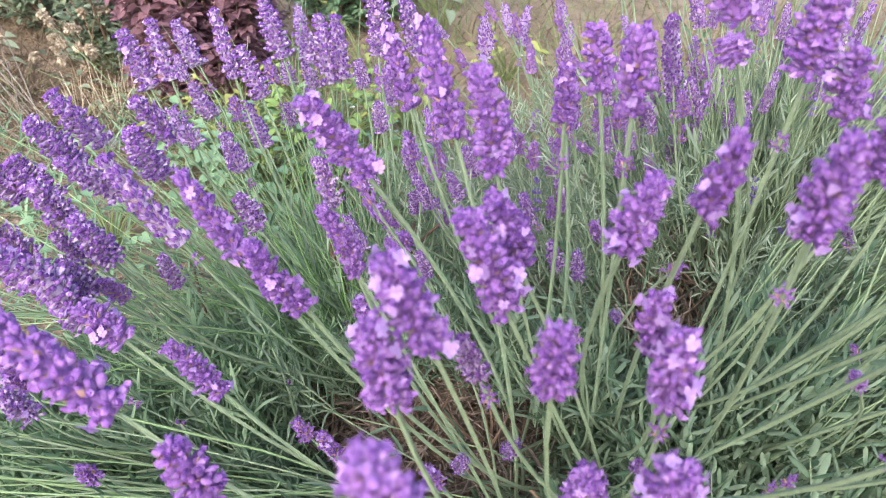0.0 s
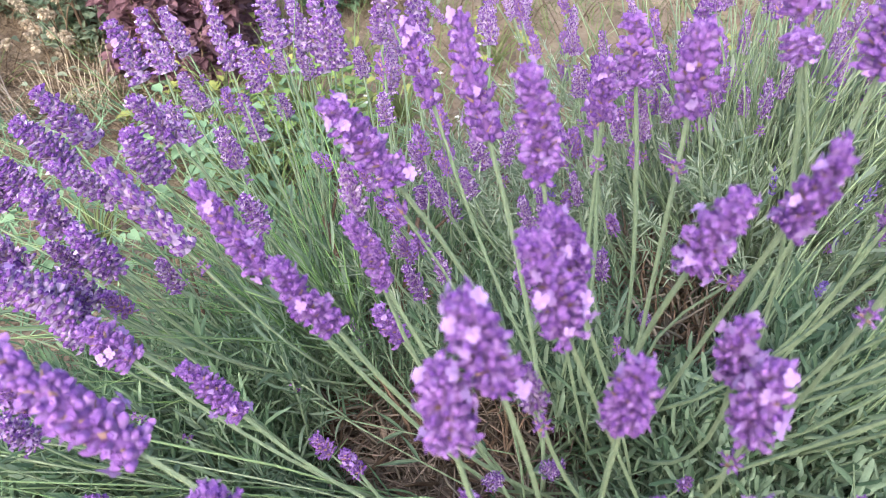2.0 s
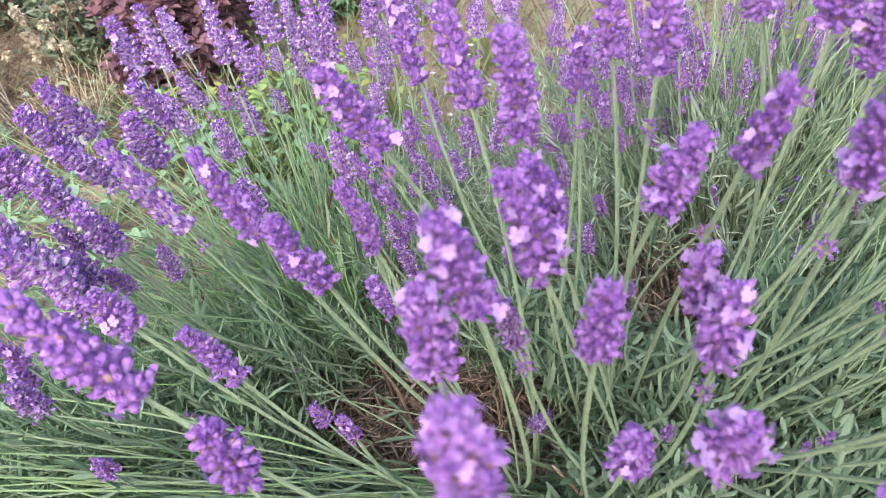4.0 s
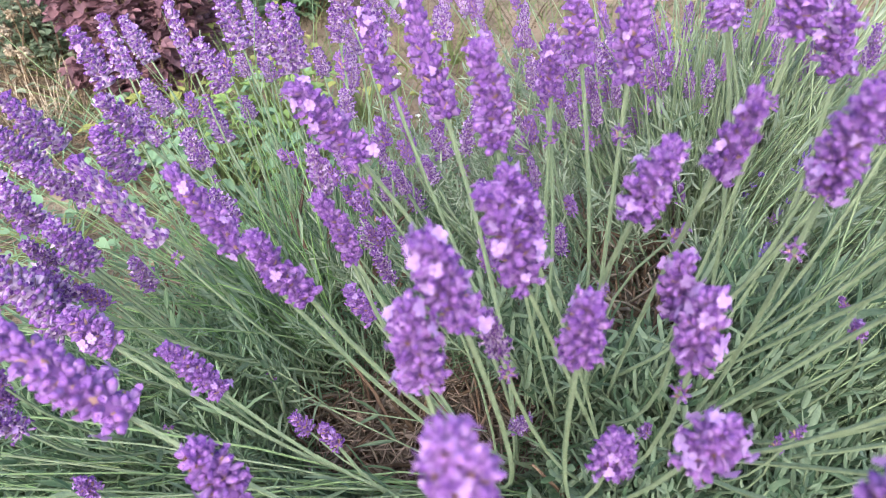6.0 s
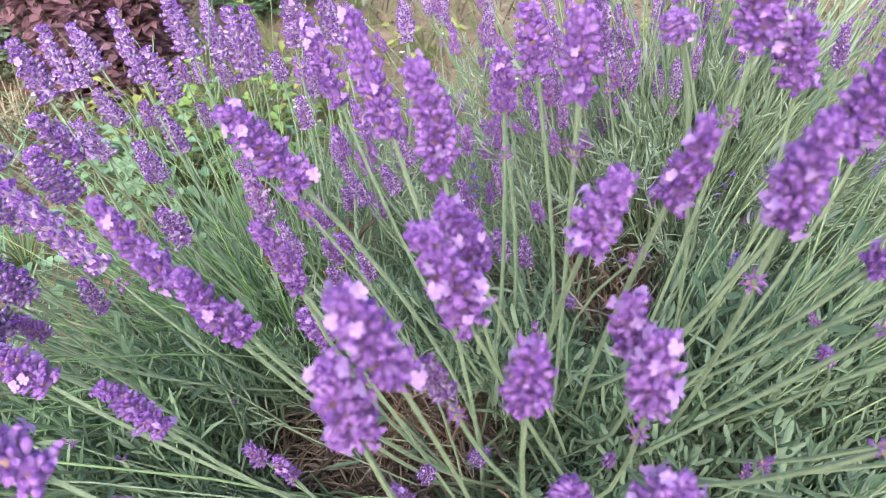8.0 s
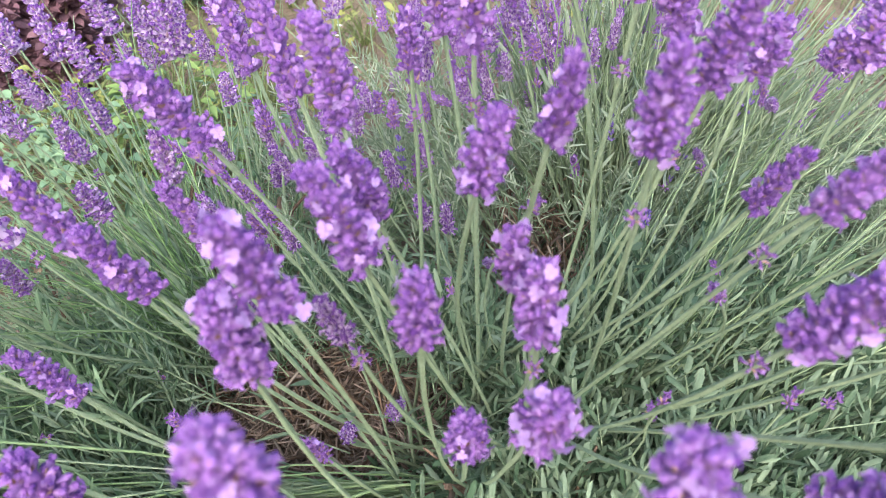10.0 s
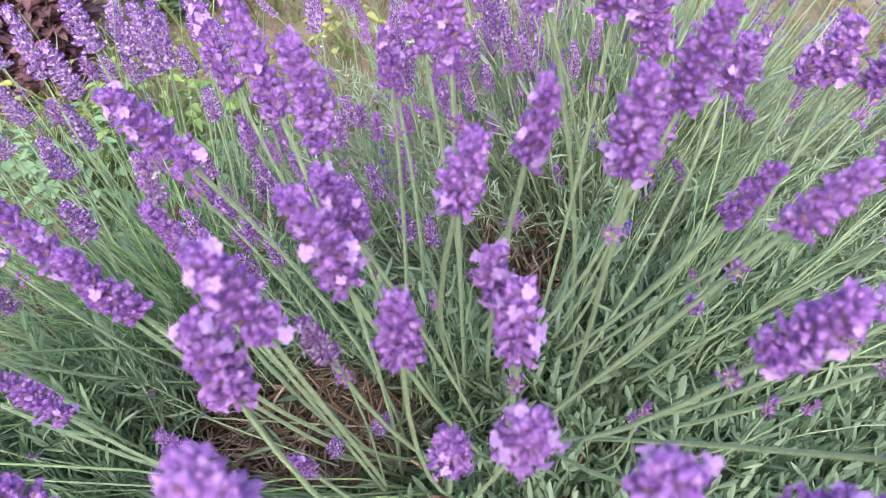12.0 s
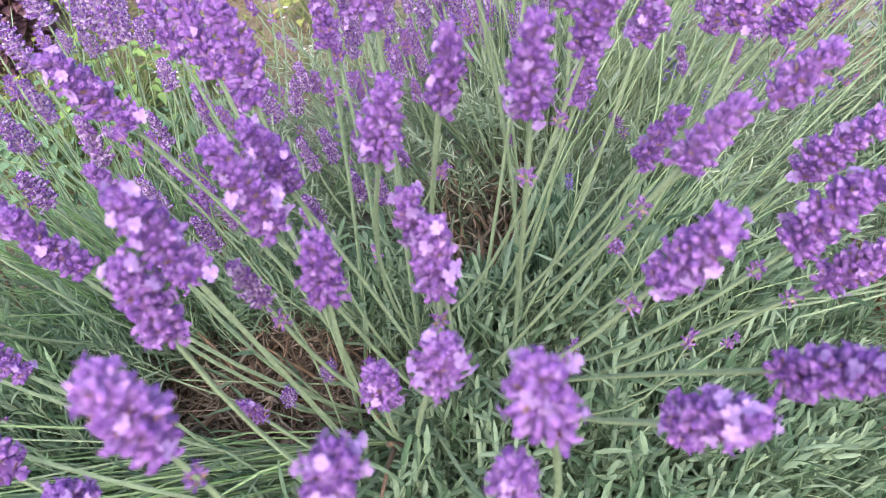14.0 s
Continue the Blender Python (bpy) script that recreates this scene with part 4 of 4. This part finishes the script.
# ---- behind the lavender ----
def leafy_shrub(name, loc, height, spread, stems, leaves, size, leaf_mat, label, seed, narrow=0.55):
    """A shrub: branching stems, and a crown of many separate leaves."""
    rnd.seed(seed)
    root = tagged(new(name), label, "shrub")
    root.location = loc
    wood, crown = Shape(), Shape()
    for i in range(stems):
        w, r = rnd.uniform(0, 6.28), spread * math.sqrt(rnd.random())
        top = Vector((math.cos(w) * r, math.sin(w) * r, height * rnd.uniform(0.08, 1.0)))
        pts = bezier(Vector((top.x * 0.4, top.y * 0.4, -0.02)), Vector((top.x * 0.8, top.y * 0.8, top.z * 0.6)), top, 7)
        tube(wood, pts, [0.004, 0.0036, 0.0032, 0.0028, 0.0022, 0.0016, 0.001], 5)
        for k in range(leaves):
            u = rnd.uniform(0.12, 1.0) * 6
            j = min(5, int(u))
            p = pts[j].lerp(pts[j + 1], u - j)
            a = rnd.uniform(0, 6.28)
            d = Vector((math.cos(a), math.sin(a), rnd.uniform(-0.3, 0.8))).normalized()
            q = p + d * size * rnd.uniform(0.1, 0.8)
            blade(crown, q, d, Vector((rnd.uniform(-0.5, 0.5), rnd.uniform(-0.5, 0.5), 1)), size * rnd.uniform(0.6, 1.15), size * narrow * rnd.uniform(0.7, 1.2), rnd.uniform(0, 0.5), 0.25, 3)
    place_part("woody_frame", wood.mesh("woody_frame", [WOOD]), root, Matrix(), "thin woody branches")
    place_part("crown", crown.mesh("crown", [leaf_mat]), root, Matrix())
    return root


leafy_shrub("purple_leaved_shrub", (-0.425, 1.33, 0), 0.40, 0.15, 140, 100, 0.022, MAROON, "low shrub with dark maroon purple leaves", 101, 0.75)
leafy_shrub("green_shrub", (-0.63, 1.44, 0), 0.20, 0.11, 70, 40, 0.017, GREEN, "low shrub with dull grey-green leaves", 105, 0.5)
leafy_shrub("green_shrub", (-0.80, 1.64, 0), 0.24, 0.18, 80, 40, 0.021, GREEN, "low shrub with dull grey-green leaves", 102, 0.6)
leafy_shrub("green_shrub", (-1.06, 1.72, 0), 0.30, 0.22, 80, 40, 0.021, GREEN, "low shrub with dull grey-green leaves", 104, 0.6)
leafy_shrub("green_shrub", (-0.22, 1.74, 0), 0.30, 0.17, 60, 40, 0.028, TEAL, "leafy green shrub behind the lavender", 103)


def leafy_weed(loc, radius, height, count, size, mat, label, seed, narrow=0.8):
    """A low weed: thin leaf stalks from one root, each with a broad leaf."""
    rnd.seed(seed)
    root = tagged(new("leafy_weed"), label, "weed", "weeds behind the lavender")
    root.location = loc
    for i in range(count):
        w, r = rnd.uniform(0, 6.28), radius * math.sqrt(rnd.random())
        q = Vector((math.cos(w) * r, math.sin(w) * r, height * rnd.uniform(0.3, 1)))
        s = Shape()
        tube(s, bezier(Vector((0, 0, -0.01)), Vector((q.x * 0.3, q.y * 0.3, q.z * 0.7)), q, 5), [0.0012, 0.001, 0.001, 0.0009, 0.0007], 4, 1)
        d = Vector((math.cos(w), math.sin(w), rnd.uniform(-0.2, 0.5)))
        blade(s, q, d, Vector((rnd.uniform(-0.4, 0.4), rnd.uniform(-0.4, 0.4), 1)), size * rnd.uniform(0.6, 1.2), size * narrow * rnd.uniform(0.7, 1.05), rnd.uniform(0.1, 0.7), rnd.uniform(0.15, 0.6), 5)
        place_part("leaf", s.mesh("leaf", [mat, GRASS]), root, Matrix())


GREEN_WEED = "low weed with small dull green leaves"
for i, (x, y, r, h, n, sz, mat, lab) in enumerate((
        (-0.60, 1.16, 0.07, 0.05, 12, 0.016, GREEN, GREEN_WEED), (-0.74, 1.24, 0.08, 0.06, 12, 0.016, GREEN, GREEN_WEED),
        (-0.52, 1.22, 0.08, 0.06, 16, 0.017, GREEN, GREEN_WEED), (-0.90, 1.34, 0.09, 0.07, 20, 0.024, GREEN, GREEN_WEED),
        (-0.62, 1.36, 0.09, 0.07, 20, 0.022, GREEN, GREEN_WEED), (-0.40, 1.12, 0.07, 0.05, 16, 0.020, LIME, GREEN_WEED),
        (-0.33, 1.02, 0.11, 0.10, 48, 0.02, TEAL, "low weed with soft blue-green leaves"),
        (-0.22, 0.90, 0.10, 0.10, 44, 0.02, TEAL, "low weed with soft blue-green leaves"),
        (-0.42, 0.82, 0.11, 0.07, 36, 0.02, TEAL, "low weed with soft blue-green leaves"),
        (-0.20, 1.12, 0.10, 0.10, 44, 0.022, TEAL, "low weed with soft green leaves"),
        (-0.06, 1.16, 0.09, 0.10, 36, 0.020, LIME, "small weed with yellowing leaves"),
        (-0.12, 0.98, 0.09, 0.10, 40, 0.022, TEAL, "low weed with soft green leaves"),
        (-0.34, 1.18, 0.08, 0.09, 36, 0.018, LIME, "small weed with yellowing leaves"),
        (-0.27, 1.25, 0.08, 0.13, 20, 0.019, LIME, "small weed with yellowing leaves"),
        (-0.15, 1.34, 0.08, 0.15, 14, 0.017, LIME, "small weed with yellowing leaves"),
        (-0.18, 1.04, 0.10, 0.11, 70, 0.021, MEADOW, "fresh green weed with crowded small leaves"),
        (-0.20, 1.13, 0.09, 0.12, 50, 0.020, MEADOW, "fresh green weed with crowded small leaves"),
        (-0.25, 0.95, 0.09, 0.10, 60, 0.022, TEAL, "low weed with soft blue-green leaves"),
        (-0.32, 1.00, 0.08, 0.09, 46, 0.020, TEAL, "low weed with soft blue-green leaves"),
        (0.10, 1.40, 0.07, 0.10, 26, 0.022, LIME, "bright yellow-green leafy weed"),
        (0.50, 1.02, 0.10, 0.10, 40, 0.022, MEADOW, "fresh green weed with crowded small leaves"),
        (0.66, 0.98, 0.10, 0.10, 40, 0.022, LIME, "bright yellow-green leafy weed"),
        (-0.03, 1.62, 0.12, 0.22, 30, 0.040, GREEN, "dark green leafy weed"),
        (0.55, 1.30, 0.10, 0.10, 16, 0.028, LIME, "bright yellow-green leafy weed"))):
    leafy_weed((x, y, 0), r, h, n, sz, mat, lab, 110 + i)


def blossom_weed(loc, seed):
    """A thin weed with a few tiny white blossoms."""
    rnd.seed(seed)
    root = tagged(new("white_flowered_weed"), "thin green weed with tiny white blossoms", "weed", "weeds behind the lavender")
    root.location = loc
    for i in range(6):
        stem = Shape()
        q = Vector((rnd.uniform(-0.05, 0.05), rnd.uniform(-0.05, 0.05), rnd.uniform(0.06, 0.16)))
        tube(stem, bezier(Vector((0, 0, -0.01)), Vector((q.x * 0.3, q.y * 0.3, q.z * 0.7)), q, 5), [0.001, 0.0009, 0.0008, 0.0007, 0.0006], 4)
        place_part("stem", stem.mesh("stem", [GRASS]), root, Matrix())
        s = Shape()
        for k in range(5):
            w = k * 1.257
            blade(s, q, Vector((math.cos(w), math.sin(w), 0.4)), Vector((0, 0, 1)), rnd.uniform(0.003, 0.005), 0.0034, 0.2, 0.2, 3)
        place_part("blossom", s.mesh("blossom", [WHITE]), root, Matrix(), "tiny white blossom")


for i, (x, y) in enumerate(((0.0, 1.0), (0.08, 1.12), (-0.1, 1.05), (0.2, 1.05), (0.42, 1.15), (0.5, 1.1))):
    blossom_weed((x, y, 0), 160 + i)


def grass(name, label, mat, x, y, count, length, lie, seed, wide=(0.0016, 0.0032)):
    """Loose blades over a stretch of ground."""
    rnd.seed(seed)
    s = Shape()
    for i in range(count):
        p = Vector((rnd.uniform(*x), rnd.uniform(*y), 0))
        p.z = ground_height(p.x, p.y) - 0.003
        w = rnd.uniform(0, 6.28)
        d = Vector((math.cos(w), math.sin(w), rnd.uniform(*lie)))
        blade(s, p, d, Vector((0, 0, 1)), rnd.uniform(*length), rnd.uniform(*wide), rnd.uniform(0.1, 0.5), 0.3, 5, 0, 0.3)
    return tagged(new(name, s.mesh(name, [mat])), label, "grass", kind="stuff")


grass("dry_grass", "tangled straw-coloured dry grass on the soil", STRAW, (-1.1, -0.42), (0.95, 1.6), 3000, (0.04, 0.15), (0.02, 1.1), 131, (0.0011, 0.0028))
grass("dry_grass", "sparse straw-coloured dry grass among the weeds", STRAW, (-0.4, 1.3), (0.9, 1.9), 1500, (0.05, 0.16), (0.1, 2.0), 132)
grass("green_grass", "sparse fresh green grass behind the lavender", GRASS, (-0.35, 1.2), (0.95, 1.9), 1300, (0.04, 0.15), (0.5, 3.0), 133)

grass("green_grass", "short lush green grass and weeds beside the lavender", TEAL, (-0.75, -0.05), (0.62, 1.16), 1500, (0.03, 0.09), (0.3, 2.2), 134, (0.002, 0.005))


def dried_stalk(loc, lean, height, seed):
    """A withered stalk with clusters of cream seed heads on short branches."""
    rnd.seed(seed)
    root = tagged(new("withered_flower_stalk"), "withered grey-brown stalk with cream seed heads", "dried flower", "withered stalks")
    root.location = loc
    top = Vector((lean[0], lean[1], height))
    stem = Shape()
    pts = bezier(Vector((0, 0, -0.02)), top * 0.5 + Vector((0, 0, 0.04)), top, 7)
    tube(stem, pts, [0.0022, 0.002, 0.0018, 0.0016, 0.0014, 0.0012, 0.001], 5)
    ends = [top]
    for k in range(3):
        q = pts[3 + k]
        e = q + Vector((rnd.uniform(-0.04, 0.04), rnd.uniform(-0.04, 0.04), rnd.uniform(0.02, 0.05)))
        tube(stem, [q, q.lerp(e, 0.5) + Vector((0, 0, 0.005)), e], [0.001, 0.0009, 0.0007], 4)
        ends.append(e)
    place_part("stalk", stem.mesh("stalk", [STRAW]), root, Matrix())
    for e in ends:
        s = Shape()
        for k in range(70):
            d = Vector([rnd.gauss(0, 1) for _ in range(3)]).normalized()
            blade(s, e + d * rnd.uniform(0.002, 0.007), d, Vector((0.3, 0.2, 1)), rnd.uniform(0.003, 0.006), 0.005, 0.5, 0.6, 3)
        place_part("seed_head", s.mesh("seed_head", [CREAM]), root, Matrix(), "cream seed head")


for i, (x, y, lx, ly, h) in enumerate(((-0.60, 1.24, -0.02, 0.01, 0.129), (-0.63, 1.24, -0.02, 0.01, 0.102), (-0.605, 1.24, -0.015, 0.01, 0.064), (-0.74, 1.24, -0.02, 0.01, 0.061), (-0.66, 1.33, 0.03, 0.03, 0.12))):
    dried_stalk((x, y, 0), (lx, ly), h, 140 + i)


def dry_stems(foot, count, seed):
    """A bent-over bundle of long dead grey-brown stems."""
    rnd.seed(seed)
    root = tagged(new("dead_stem_bundle"), "bundle of long dead grey-brown stems lying over", "dead stems")
    root.location = foot
    for i in range(count):
        s = Shape()
        end = Vector((rnd.uniform(-0.42, -0.2), rnd.uniform(0.08, 0.34), rnd.uniform(0.02, 0.12)))
        a = Vector((rnd.uniform(-0.03, 0.03), rnd.uniform(-0.03, 0.03), -0.01))
        tube(s, bezier(a, end * 0.5 + Vector((0, 0, rnd.uniform(0.02, 0.06))), end, 7), [0.0013, 0.0012, 0.0011, 0.001, 0.0009, 0.0007, 0.0005], 5)
        place_part("dead_stem", s.mesh("dead_stem", [DEAD]), root, Matrix())


dry_stems((-0.60, 1.06, 0), 14, 145)


def pebbles(x, y, count, seed):
    rnd.seed(seed)
    for i in range(count):
        s = Shape()
        px, py, r = rnd.uniform(*x), rnd.uniform(*y), rnd.uniform(0.012, 0.03)
        bm = bmesh.new()
        bmesh.ops.create_icosphere(bm, subdivisions=2, radius=r)
        for v in bm.verts:
            v.co *= 1 + 0.25 * noise.noise(v.co * 60 + Vector((i, 0, 0)))
            v.co.z *= 0.6
        me = bpy.data.meshes.new("stone")
        bm.to_mesh(me)
        bm.free()
        me.materials.append(STONE)
        ob = tagged(new("stone", me), "small pale grey stone on the soil", "stone", "stones behind the lavender")
        ob.location = (px, py, ground_height(px, py) + r * 0.35)


pebbles((0.98, 1.35), (1.12, 1.42), 16, 151)


def pale_tuft(loc, count, seed):
    """A tuft of fine bleached grass stems standing up from the soil."""
    rnd.seed(seed)
    s = Shape()
    for i in range(count):
        w, r = rnd.uniform(0, 6.28), rnd.uniform(0, 0.05)
        a = Vector((math.cos(w) * r, math.sin(w) * r, -0.005))
        e = a + Vector((math.cos(w) * rnd.uniform(0.0, 0.05) + rnd.uniform(-0.02, 0.02), math.sin(w) * rnd.uniform(0.0, 0.05), rnd.uniform(0.03, 0.11)))
        tube(s, bezier(a, a.lerp(e, 0.5) + Vector((0, 0, rnd.uniform(0.0, 0.03))), e, 5), [0.0007, 0.0007, 0.0006, 0.0005, 0.0003], 4)
    ob = tagged(new("dry_grass_tuft", s.mesh("dry_grass_tuft", [CREAM])), "tuft of fine bleached dry grass on the soil", "grass", "bleached grass tufts")
    ob.location = loc


pale_tuft((-0.55, 1.17, 0), 50, 171)
pale_tuft((-0.60, 1.15, 0), 30, 172)


def flat_stone(x, y, rx, ry, h, turn, seed):
    """A worn flat stone, half sunk into the soil."""
    bm = bmesh.new()
    bmesh.ops.create_icosphere(bm, subdivisions=3, radius=1)
    for v in bm.verts:
        v.co *= 1 + 0.2 * noise.noise(v.co * 1.3 + Vector((seed, 0, 0))) + 0.04 * noise.noise(v.co * 6)
        v.co = Vector((v.co.x * rx, v.co.y * ry, max(-0.5, min(0.6, v.co.z)) * h))
    me = bpy.data.meshes.new("flat_stone")
    bm.to_mesh(me)
    bm.free()
    me.materials.append(STONE)
    me.polygons.foreach_set("use_smooth", [True] * len(me.polygons))
    ob = tagged(new("flat_stone", me), "flat pale grey stone sunk into the soil", "stone")
    ob.location = (x, y, ground_height(x, y) + h * 0.25)
    ob.rotation_euler.z = turn


flat_stone(-0.56, 1.085, 0.055, 0.028, 0.02, -0.3, 4)
